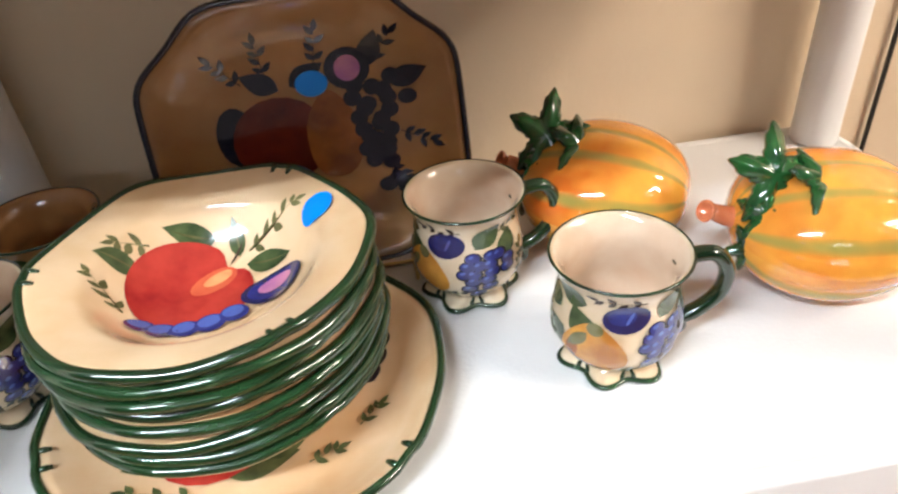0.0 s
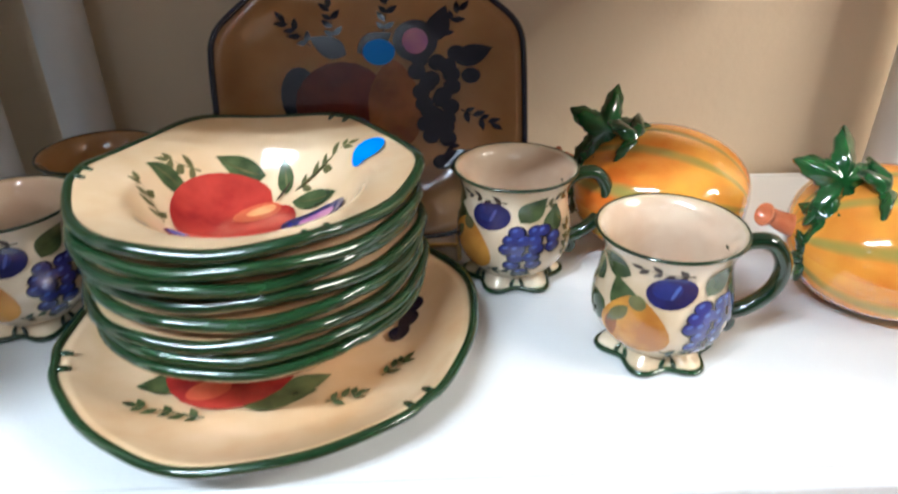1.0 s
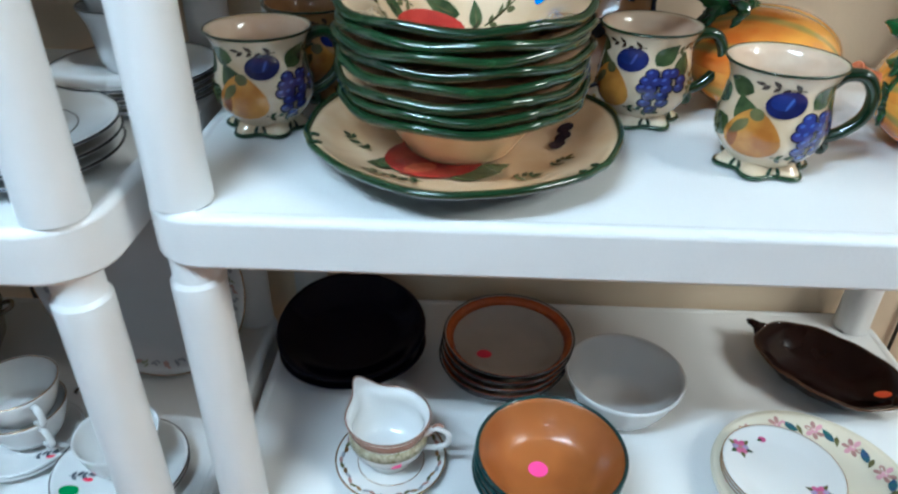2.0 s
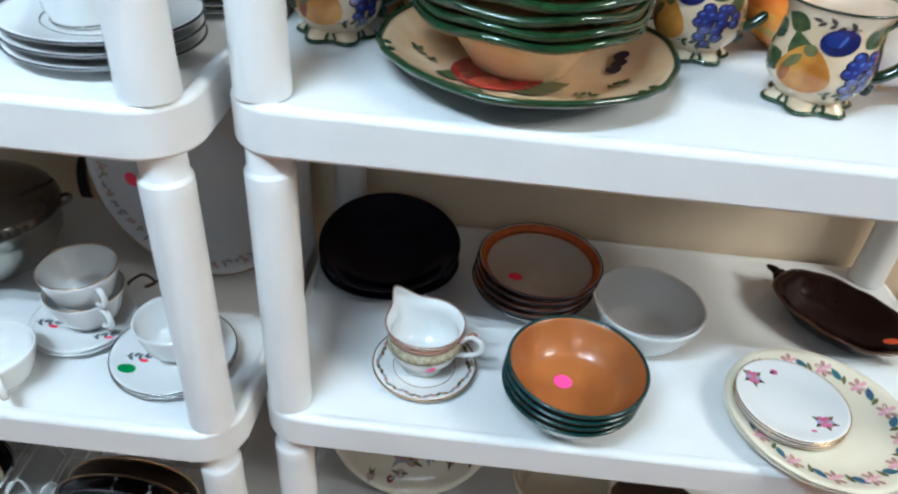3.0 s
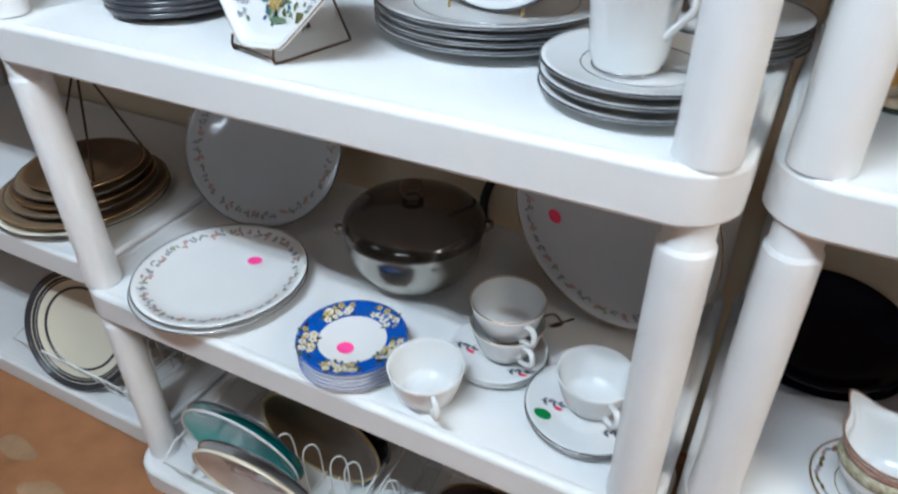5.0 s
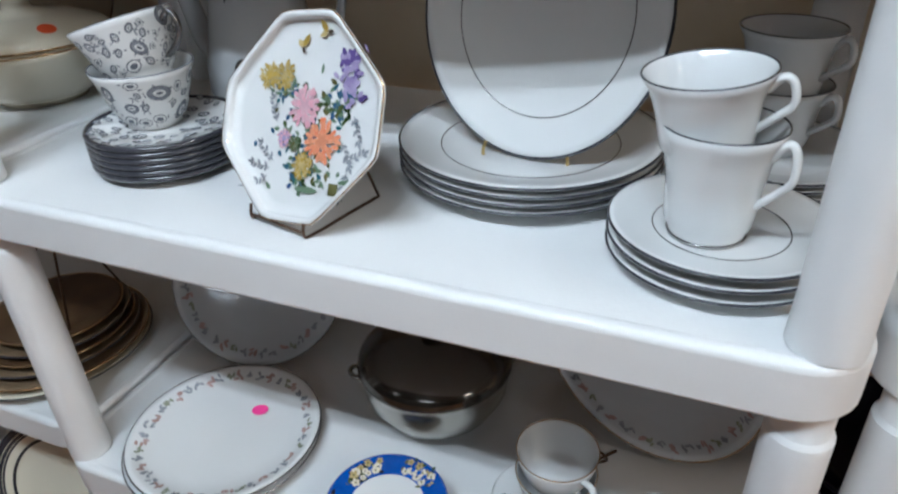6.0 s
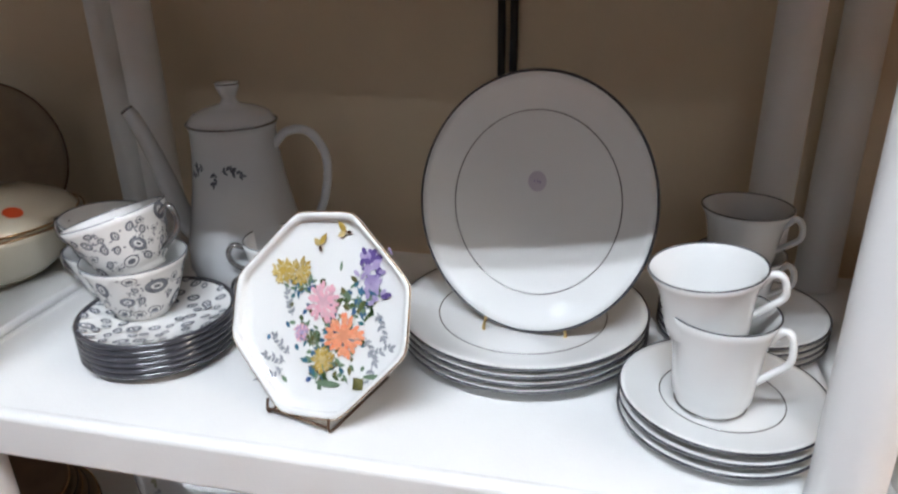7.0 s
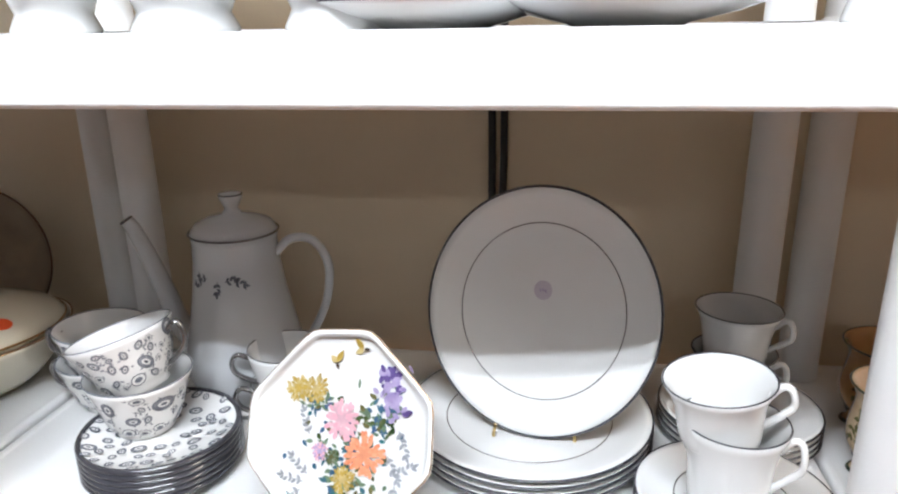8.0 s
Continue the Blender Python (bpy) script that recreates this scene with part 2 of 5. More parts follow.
# ---- building helpers ----
def as_list(x):
    return list(x) if isinstance(x, (list, tuple)) else [x]


def part(name, bm, material, parent=None, label="", smooth=True):
    me = bpy.data.meshes.new(name)
    if smooth:
        for f in bm.faces:
            f.smooth = len(f.verts) < 30
    bm.to_mesh(me)
    bm.free()
    for m in as_list(material):
        me.materials.append(M[m])
    ob = new(name, me)
    if parent:
        ob.parent = parent
    if label:
        tagged(ob, label)
    return ob


def thing(name, label, category, m=None, group="", kind=""):
    ob = new(name)
    ob.empty_display_size = 0.02
    tagged(ob, label, category, group, kind)
    if m is not None:
        ob.matrix_world = m
    return ob


def lathe(profile, seg=64, shape=None, closed=True, power=2.0, bm=None, mi=None):
    """Turns (r, z) pairs round z. shape(angle) scales the radius, most at the widest point; mi(i): material of a row."""
    bm = bm or bmesh.new()
    rmax = max(p[0] for p in profile)
    rows = []
    for r, z in profile:
        row = []
        for k in range(seg):
            a = 2 * math.pi * k / seg
            s = 1.0
            if shape:
                s = 1 + (shape(a) - 1) * (r / rmax) ** power
            row.append(bm.verts.new((r * s * math.cos(a), r * s * math.sin(a), z)))
        rows.append(row)
    n = len(rows)
    closed = closed and not (profile[0][0] < 0.001 and profile[-1][0] < 0.001)
    for i in range(n if closed else n - 1):
        a, b = rows[i], rows[(i + 1) % n]
        for k in range(seg):
            f = bm.faces.new((a[k], a[(k + 1) % seg], b[(k + 1) % seg], b[k]))
            if mi:
                f.material_index = mi(i)
    return bm


def smooth_path(pts, n=6):
    """A Catmull-Rom line through the points."""
    p = [Vector(q) for q in pts]
    p = [p[0] * 2 - p[1]] + p + [p[-1] * 2 - p[-2]]
    out = []
    for i in range(1, len(p) - 2):
        for k in range(n):
            t = k / n
            a, b, c, d = p[i - 1], p[i], p[i + 1], p[i + 2]
            out.append(0.5 * ((2 * b) + (c - a) * t + (2 * a - 5 * b + 4 * c - d) * t * t + (3 * b - a - 3 * c + d) * t ** 3))
    out.append(p[-2])
    return out


def tube(pts, r, seg=8, closed=False, flat=1.0, bm=None):
    """A tube along the points; r: one radius or one for each point."""
    bm = bm or bmesh.new()
    pts = [Vector(p) for p in pts]
    n = len(pts)
    rs = r if isinstance(r, (list, tuple)) else [r] * n
    rows = []
    side = None
    for i, p in enumerate(pts):
        a = pts[(i - 1) % n] if closed or i else pts[0]
        b = pts[(i + 1) % n] if closed or i < n - 1 else pts[-1]
        d = (b - a).normalized()
        if side is None:
            side = d.cross(Vector((0, 0, 1)))
            if side.length < 0.1:
                side = d.cross(Vector((0, 1, 0)))
        side = (side - d * side.dot(d)).normalized()
        up = side.cross(d).normalized()
        rows.append([bm.verts.new(p + rs[i] * (side * math.cos(2 * math.pi * k / seg) * flat + up * math.sin(2 * math.pi * k / seg))) for k in range(seg)])
    for i in range(n if closed else n - 1):
        a, b = rows[i], rows[(i + 1) % n]
        for k in range(seg):
            bm.faces.new((a[k], a[(k + 1) % seg], b[(k + 1) % seg], b[k]))
    if not closed:
        bm.faces.new(rows[0])
        bm.faces.new(list(reversed(rows[-1])))
    bmesh.ops.recalc_face_normals(bm, faces=bm.faces)
    return bm


def ring_line(r, z, w, shape=None, seg=64, power=2.0, rmax=None):
    """A thin band round a rim."""
    rmax = rmax or r
    pts = []
    for k in range(seg):
        a = 2 * math.pi * k / seg
        s = 1 + (shape(a) - 1) * (r / rmax) ** power if shape else 1
        pts.append((r * s * math.cos(a), r * s * math.sin(a), z))
    return tube(pts, w, 6, closed=True)


def ell(cx, cy, rx, ry, rot=0, n=20):
    c, s = math.cos(radians(rot)), math.sin(radians(rot))
    return [(cx + rx * math.cos(2 * math.pi * k / n) * c - ry * math.sin(2 * math.pi * k / n) * s,
             cy + rx * math.cos(2 * math.pi * k / n) * s + ry * math.sin(2 * math.pi * k / n) * c) for k in range(n)]


def leaf2d(x, y, length, width, rot, n=8):
    """A pointed leaf from its foot at (x, y)."""
    c, s = math.cos(radians(rot)), math.sin(radians(rot))
    up = [(length * k / n, width * math.sin(math.pi * (k / n) ** 0.8)) for k in range(n + 1)]
    pts = up + [(a, -b) for a, b in reversed(up[1:-1])]
    return [(x + a * c - b * s, y + a * s + b * c) for a, b in pts]


def sprig2d(x, y, length, rot, count=4, size=0.011):
    """Small leaves in pairs along a stalk."""
    out = []
    c, s = math.cos(radians(rot)), math.sin(radians(rot))
    count, size = count + 1, size * 0.98
    for k in range(count):
        t = length * (k + 0.6) / count
        sgn = 1 if k % 2 else -1
        out.append(leaf2d(x + t * c, y + t * s, size, size * 0.24, rot + sgn * 46, 5))
        if k % 2 == 0:
            out.append(leaf2d(x + t * c, y + t * s, size * 0.8, size * 0.22, rot - sgn * 52, 5))
    out.append(leaf2d(x + length * c, y + length * s, size, size * 0.24, rot, 5))
    w = 0.0006
    out.append([(x - w * s, y + w * c), (x + length * c, y + length * s), (x + w * s, y - w * c)])
    return out


PAINTED = {"apple": "painted_apple", "apple2": "painted_apple", "leaf": "painted_leaf", "plum": "painted_plum", "plumpink": "plum_highlight", "pear": "painted_pear", "pear2": "painted_pear", "gold": "fruit_highlight", "berry": "painted_berry"}


class Paint:
    """Painted motifs as thin raised patches that follow a surface; large ones are parts of their own."""

    def __init__(self, mapper):
        self.bm, self.mapper, self.mats, self.level, self.big = bmesh.new(), mapper, [], 0.00025, []

    def add(self, pts, m, lift=0.00007):
        self.level += lift
        xs, ys = [p[0] for p in pts], [p[1] for p in pts]
        own = max(max(xs) - min(xs), max(ys) - min(ys)) > 0.019 and m in PAINTED
        if m.endswith("st") and m != "whitest":
            own = True
        if own:
            bm, mi = bmesh.new(), 0
            self.big.append(("sticker" if m.endswith("st") else PAINTED[m], bm, m))
        else:
            if m not in self.mats:
                self.mats.append(m)
            bm, mi = self.bm, self.mats.index(m)
        cx, cy = sum(xs) / len(pts), sum(ys) / len(pts)
        rows = []
        steps = 8 if max(max(xs) - min(xs), max(ys) - min(ys)) > 0.03 else 3
        for f in [(i + 1) / steps for i in range(steps)]:
            rows.append([bm.verts.new(self.mapper(cx + (x - cx) * f, cy + (y - cy) * f, self.level)) for x, y in pts])
        mid = bm.verts.new(self.mapper(cx, cy, self.level))
        n = len(pts)
        for k in range(n):
            q = (k + 1) % n
            bm.faces.new((mid, rows[0][k], rows[0][q])).material_index = mi
            for a, b in zip(rows, rows[1:]):
                bm.faces.new((a[k], b[k], b[q], a[q])).material_index = mi
        return self

    def many(self, shapes, m):
        for s in shapes:
            self.add(s, m, 0.000002)
        self.level += 0.00006
        return self

    def done(self, name, parent, label=""):
        for nm, bm, m in self.big:
            part(nm, bm, m, parent, "round paper price sticker" if nm == "sticker" else "")
        if self.mats:
            tagged(part(name, self.bm, self.mats, parent, label), kind="stuff")


def height_on(profile):
    """The height of a profile's upper side over a radius."""
    rs, zs = [p[0] for p in profile], [p[1] for p in profile]
    return lambda r: float(np.interp(r, rs, zs))


def flat_map(top, shape=None, rmax=1.0):
    return lambda u, v, off: (u, v, top(math.hypot(u, v)) + off)


def round_map(prof, turn=0.0):
    """(u, v): arc length round the wall and height; prof: (z, r) pairs of the outside."""
    zs, rs = [p[0] for p in prof], [p[1] for p in prof]
    mean = sum(rs) / len(rs)

    def go(u, v, off):
        a = turn + u / mean
        r = float(np.interp(v, zs, rs)) + off
        return (r * math.cos(a), r * math.sin(a), v)
    return go


def slab(x0, x1, y0, y1, z0, z1, bev=0.004):
    bm = bmesh.new()
    bmesh.ops.create_cube(bm, size=1, matrix=Matrix.Translation(((x0 + x1) / 2, (y0 + y1) / 2, (z0 + z1) / 2)) @ Matrix.Diagonal((x1 - x0, y1 - y0, z1 - z0, 1)))
    if bev:
        bmesh.ops.bevel(bm, geom=bm.edges[:], offset=bev, segments=2, affect="EDGES", profile=0.5)
    return bm


# ---- the room ----
WALL_Y = 0.56
tagged(part("floor", slab(-3.6, 3.2, -4.2, WALL_Y, -0.1, 0.0, 0), "floor", smooth=False), "worn orange-brown painted floor", "floor", kind="structure")
tagged(part("wall_back", slab(-3.6, 3.2, WALL_Y, WALL_Y + 0.12, 0, CEIL, 0), "wall", smooth=False), "beige painted wall behind the shelves", "wall", kind="structure")
# unseen walls and ceiling, added dark to close the room and hold down bounce
tagged(part("wall_left", slab(-3.7, -3.6, -4.2, WALL_Y, 0, CEIL, 0), "room", smooth=False), "unseen room wall, darkened to limit bounced light", "wall", kind="structure")
tagged(part("wall_right", slab(3.2, 3.3, -4.2, WALL_Y, 0, CEIL, 0), "room", smooth=False), "unseen room wall, darkened to limit bounced light", "wall", kind="structure")
tagged(part("wall_front", slab(-3.6, 3.2, -4.3, -4.2, 0, CEIL, 0), "room", smooth=False), "unseen room wall, darkened to limit bounced light", "wall", kind="structure")
tagged(part("ceiling", slab(-3.7, 3.3, -4.3, WALL_Y + 0.12, CEIL, CEIL + 0.1, 0), "ceil", smooth=False), "unseen ceiling, darkened to limit bounced light", "ceiling", kind="structure")


def fill_ring_lamp(x, y, strength, col, ring, thick):
    """An unseen fill light, added at the ceiling, with a glowing ring tube."""
    ob = thing("ceiling_light", "unseen added fill light with glowing ring tube", "light", pose(x, y, CEIL), "ceiling lights")
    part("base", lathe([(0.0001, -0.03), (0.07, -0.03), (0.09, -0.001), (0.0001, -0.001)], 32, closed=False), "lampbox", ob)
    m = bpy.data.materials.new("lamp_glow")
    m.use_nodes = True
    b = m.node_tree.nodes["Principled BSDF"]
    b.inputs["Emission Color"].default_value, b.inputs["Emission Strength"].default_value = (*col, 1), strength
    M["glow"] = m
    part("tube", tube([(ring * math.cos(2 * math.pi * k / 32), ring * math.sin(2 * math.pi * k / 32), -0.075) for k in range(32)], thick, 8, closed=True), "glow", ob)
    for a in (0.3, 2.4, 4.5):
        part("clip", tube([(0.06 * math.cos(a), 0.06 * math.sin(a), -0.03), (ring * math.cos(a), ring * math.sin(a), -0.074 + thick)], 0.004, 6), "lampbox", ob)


def tube_lamp(x, y, power, col, length, thick):
    """A flat batten with two straight fluorescent tubes between end caps."""
    ob = thing("ceiling_light", "white batten ceiling light with two lit tubes", "ceiling light", pose(x, y, CEIL))
    part("housing", rounded_slab(length + 0.06, 0.16, 0.035, 0.01), "lampbox", ob).location = (-length / 2 - 0.03, -0.08, 0.0)
    m = bpy.data.materials.new("lit_straight_tube")
    m.use_nodes = True
    b = m.node_tree.nodes["Principled BSDF"]
    b.inputs["Emission Color"].default_value = (*col, 1)
    b.inputs["Emission Strength"].default_value = power
    M["glow_tube"] = m
    for sy in (-0.045, 0.045):
        part("tube", tube([(-length / 2 + length * k / 8, sy, -0.062) for k in range(9)], thick, 10), "glow_tube", ob)
        for sx in (-1, 1):
            part("end_cap", tube([(sx * (length / 2 - 0.004), sy, -0.062), (sx * (length / 2 + 0.022), sy, -0.062)], thick * 1.15, 10), "lampbox", ob)
            part("holder", tube([(sx * (length / 2 + 0.014), sy, -0.062), (sx * (length / 2 + 0.014), sy, -0.030)], 0.009, 8), "lampbox", ob)


# ---- shelving units ----
def rounded_slab(w, d, t, r, bev=0.0065):
    """A shelf board with round corners and soft edges, top at z 0."""
    out = []
    for cx, cy, a0 in ((w - r, d - r, 0), (r, d - r, 90), (r, r, 180), (w - r, r, 270)):
        for k in range(9):
            a = radians(a0 + 90 * k / 8)
            out.append((cx, cy, math.cos(a), math.sin(a)))
    bm = bmesh.new()
    prof = [(-0.012, -t), (-bev * 0.4, -t), (0, -t + bev * 0.5), (0, -t + bev * 0.5 + 0.001), (0, -bev - 0.001), (0, -bev), (-bev * 0.3, -bev * 0.3), (-bev, 0.0), (-bev - 0.006, 0.0), (-bev - 0.008, -0.0015)]
    rows = [[bm.verts.new((cx + (r + o) * c, cy + (r + o) * s, z)) for cx, cy, c, s in out] for o, z in prof]
    n = len(out)
    for a, b in zip(rows, rows[1:]):
        for k in range(n):
            bm.faces.new((a[k], a[(k + 1) % n], b[(k + 1) % n], b[k]))
    bm.faces.new(list(reversed(rows[0])))
    bm.faces.new(rows[-1])
    for f in bm.faces:
        f.smooth = len(f.verts) < 5
    return bm


# added fill: warm ring lifts the right wall, weak one the left
for lamp in FILL_LAMPS:
    fill_ring_lamp(*lamp)
tube_lamp(*TUBES)
# added fill batten, far out in the room
tube_lamp(*FILL_TUBES)


def shelving_unit(x0, x1, y0, depth, levels, label, proud=0.0):
    ob = thing("shelving_unit", label, "shelf", pose(x0, y0, 0), "white shelving units")
    w, t, ins, pr = x1 - x0, 0.052, 0.036, 0.0265
    for z in levels:
        out = proud if z == levels[0] else 0.0
        s = part("shelf", rounded_slab(w, depth + out, t, 0.055), "plastic", ob)
        s.location = (0, -out, z)
    for a, b in zip(levels, levels[1:]):
        for px in (ins, w - ins):
            for py in (ins - 0.003, depth - ins):
                h = b - t - a
                prof = [(pr * 1.03, 0), (pr * 1.02, 0.012), (pr, 0.03), (pr * 0.97, h - 0.05), (pr * 0.97, h - 0.031), (pr * 0.965, h - 0.0305), (pr * 0.85, h - 0.0265), (pr * 0.84, h - 0.026), (pr * 0.84, h)]
                p = part("post", lathe(prof, 24, closed=False), "post", ob)
                p.location = (px, py, a)
    return ob


LM = [0.053, 0.462, 0.882, 1.343, 1.79]
LR = [0.052, 0.450, 0.870, 1.347, 1.80]
LF = [0.052, 0.462, 0.882, 1.343, 1.79]
shelving_unit(-0.902, 0.021, 0.032, 0.47, LM, "white resin shelving unit crowded with porcelain and dish racks", 0.022)
shelving_unit(0.031, 0.992, 0.084, 0.468, LR, "white resin shelving unit holding painted fruit pottery and bowls")
shelving_unit(-1.83, -0.911, 0.078, 0.47, LF, "white resin shelving unit holding brown plates and a covered dish")
A, B, C = 0.870 - 0.0015, 0.450 - 0.0015, 0.052 - 0.0015
AM, BM, CM, CF, ZM = 0.882 - 0.0015, 0.462 - 0.0015, 0.053 - 0.0015, 0.052 - 0.0015, 1.343 - 0.0015


# ---- dishes ----
def plate_profile(R, h, well, t=0.004, wz=0.006, curve=0.25):
    under = [(0.0001, 0.002), (well * 0.72, 0.002), (well * 0.74, 0.0), (well * 0.82, 0.0), (well * 0.9, 0.003), ((well + R) / 2, h * 0.45), (R - 0.003, h - t), (R, h - t * 0.55)]
    top = [(R - 0.0012, h), (R * 0.93, h - curve * (h - wz) * 0.4), ((well + R) / 2, wz + (h - wz) * (0.72 - curve)), (well * 1.05, wz + (h - wz) * 0.16), (well * 0.93, wz), (0.0001, wz)]
    return under + top, list(reversed(top))


def plate(name, label, m, R, h, well, body="white", rim=None, rim_w=0.0011, inner=None, shape=None, seg=72, category="plate", group="", paint=None, under=None, t=0.004, wz=0.006, curve=0.25, inner_w=0.0006):
    ob = thing(name, label, category, m, group)
    prof, top = plate_profile(R, h, well, t, wz, curve)
    bm = lathe(prof, seg, shape, mi=(lambda i: 1 if under and i < 7 else 0))
    part("body", bm, [body, under or body], ob)
    if rim:
        part("rim_band", ring_line(R - 0.0006, h - 0.0008, rim_w, shape, seg), rim, ob)
    if inner:
        part("ring_line", ring_line(well * 1.05, wz + (h - wz) * 0.16 + 0.0002, inner_w), inner, ob)
    if paint:
        paint(ob, height_on(top))
    return ob


def cup_profile(r, h, foot, t=0.0025, flare=0.0, belly=0.5):
    """Outside up, then inside down."""
    out = [(0.0001, 0.002), (foot * 0.85, 0.002), (foot * 0.88, 0), (foot, 0), (foot * 0.98, 0.004)]
    n = 9
    for k in range(1, n + 1):
        s = k / n
        out.append((foot + (r - foot) * (s ** belly) * (1 - flare) + (r - foot) * flare * s ** 4, 0.004 + (h - 0.004) * s))
    ins = [(max(a - t, 0.001), z) for a, z in reversed(out[5:-1])]
    return out + [(r - t * 0.5, h + 0.0008), (r - t, h - 0.0005)] + ins + [(foot * 0.7, 0.007), (0.0001, 0.006)], [(z, a) for a, z in out[4:]]


def inside_of(R, h, foot, t=0.004, belly=0.5):
    """Heights of a bowl's inner face over the radius."""
    prof = cup_profile(R, h, foot, t=t, belly=belly)[0][15:]
    return height_on(sorted(prof))


def handle(pts, r, m, parent, label="", flat=0.8, n=6):
    return part("handle", tube(smooth_path(pts, n), r, 10, flat=flat), m, parent, label)


def cup(name, label, m, r, h, foot, body="white", rim=None, hand=0.0, hand_mat=None, group="", flare=0.0, belly=0.5, loop=0.024, paint=None, category="cup", inside=None, ear=False, foot_line=None):
    ob = thing(name, label, category, m, group)
    prof, outer = cup_profile(r, h, foot, flare=flare, belly=belly)
    part("body", lathe(prof, 48, mi=(lambda i: 1 if inside and i > 15 else 0)), [body, inside or body], ob)
    if rim:
        part("rim_band", ring_line(r - 0.0010, h + 0.0004, 0.0009, seg=48), rim, ob)
    c, s = math.cos(radians(hand)), math.sin(radians(hand))
    ri = lambda z: float(np.interp(z, [p[0] for p in outer], [p[1] for p in outer])) - 0.001
    pts = [(ri(h * .82), h * 0.82), (ri(h * .82) + loop * 0.6, h * 0.90), (ri(h * .6) + loop, h * 0.72), (ri(h * .5) + loop * 0.85, h * 0.48), (ri(h * .3) + loop * 0.3, h * 0.30), (ri(h * .27), h * 0.27)]
    if ear:
        pts = [(ri(h * .80), h * 0.80), (ri(h * .80) + loop * 0.45, h * 0.95), (ri(h * .6) + loop * 0.95, h * 0.90), (ri(h * .6) + loop * 1.02, h * 0.68), (ri(h * .5) + loop * 0.62, h * 0.54), (ri(h * .4) + loop * 0.25, h * 0.44), (ri(h * .36), h * 0.37)]
    handle([(a * c, a * s, z) for a, z in pts], 0.0032, hand_mat or body, ob, flat=1.3)
    if foot_line:
        part("foot_line", ring_line(foot * 0.99, 0.0022, 0.0011, seg=48), foot_line, ob)
    if paint:
        paint(ob, outer)
    return ob


def sticker(paint, x, y, m, r=0.009, stretch=1.0, rot=0):
    paint.add(ell(x, y, r * stretch, r, rot), m)


def lobed(a):
    """Ogee outline of the fruit pottery: six soft lobes, three of them small ones with a notch."""
    d = (a - radians(62)) % (2 * math.pi / 3)
    d = min(d, 2 * math.pi / 3 - d)
    return 0.984 - 0.008 * math.cos(3 * d) + 0.013 * math.cos(6 * d) + 0.004 * math.cos(12 * d) - 0.014 * math.exp(-(d / 0.055) ** 2)


def rim_marks(ob, R, z, shape, m="green"):
    """Dark brush strokes that run in over the rim, in pairs at the notches."""
    for k in range(3):
        for d in (-0.062, 0.062):
            a = radians(62) + k * math.pi * 2 / 3 + d
            s = shape(a)
            p = [(R * s * q * math.cos(a), R * s * q * math.sin(a), z - dz) for q, dz in ((1.0, 0.0), (0.965, 0.0005), (0.935, 0.0016))]
            part("rim_stroke", tube(p, [0.0028, 0.0026, 0.0016], 6), m, ob)


# --- painted fruit motifs ---
def fruit_bowl_paint(ob, top):
    p = Paint(flat_map(top))
    p.level = 0.0008
    p.many(sprig2d(0.020, 0.050, 0.043, 13, 4, 0.0100), "olive")
    p.many(sprig2d(-0.050, 0.050, 0.021, 203, 2, 0.0095), "olive")
    p.many(sprig2d(-0.060, -0.012, 0.028, 133, 3, 0.0090), "olive")
    p.add(leaf2d(-0.004, 0.062, 0.037, 0.0072, 178), "leaf")
    p.add(leaf2d(0.013, 0.048, 0.024, 0.0065, 98), "leaf")
    p.add(leaf2d(0.018, 0.040, 0.037, 0.0085, -14), "leaf")
    p.add(leaf2d(-0.055, 0.031, 0.026, 0.0080, 184), "leaf")
    for x, y, n, a in ((-0.008, 0.062, 0.028, 178), (0.013, 0.051, 0.017, 98), (0.023, 0.039, 0.028, -14), (-0.059, 0.031, 0.020, 184)):
        p.add(leaf2d(x, y, n, 0.0008, a, 6), "olive", 0.00003)
    apple = []
    for k in range(48):
        t = 2 * math.pi * k / 48
        dent = 1 - 0.24 * math.exp(-((t - 0.80) / 0.22) ** 2)
        apple.append((0.0435 * math.cos(t) * dent - 0.0195, 0.0435 * math.sin(t) * dent + 0.016))
    p.add(apple, "apple")
    for rx, ry, mm in ((0.019, 0.011, "blush"), (0.012, 0.0058, "gold")):
        p.add(ell(-0.006 + (0.019 - rx) * 0.4, 0.027 + (0.019 - rx) * 0.4, rx, ry, 35), mm, 0.0004)
    p.many([leaf2d(0.005, 0.041, 0.020, 0.0011, 55, 5)], "stem")
    for x, y, r in ((-0.048, -0.022, 0.0085), (-0.035, -0.025, 0.0100), (-0.020, -0.024, 0.0105), (-0.003, -0.021, 0.0110), (0.013, -0.014, 0.0105)):
        p.add(ell(x, y, r, r * 0.85, 10), "grape")
        p.add(ell(x - 0.001, y + 0.002, r * 0.74, r * 0.55, 15), "bluepale")
    p.add(ell(0.039, 0.006, 0.0235, 0.0145, 14), "plum")
    p.add(ell(0.040, 0.007, 0.0200, 0.0115, 14), "grape", 0.00003)
    p.add(ell(0.041, 0.009, 0.0130, 0.0068, 14), "plumpink")
    p.done("painted_fruit", ob, "red apple, plum and leaves painted in glaze")


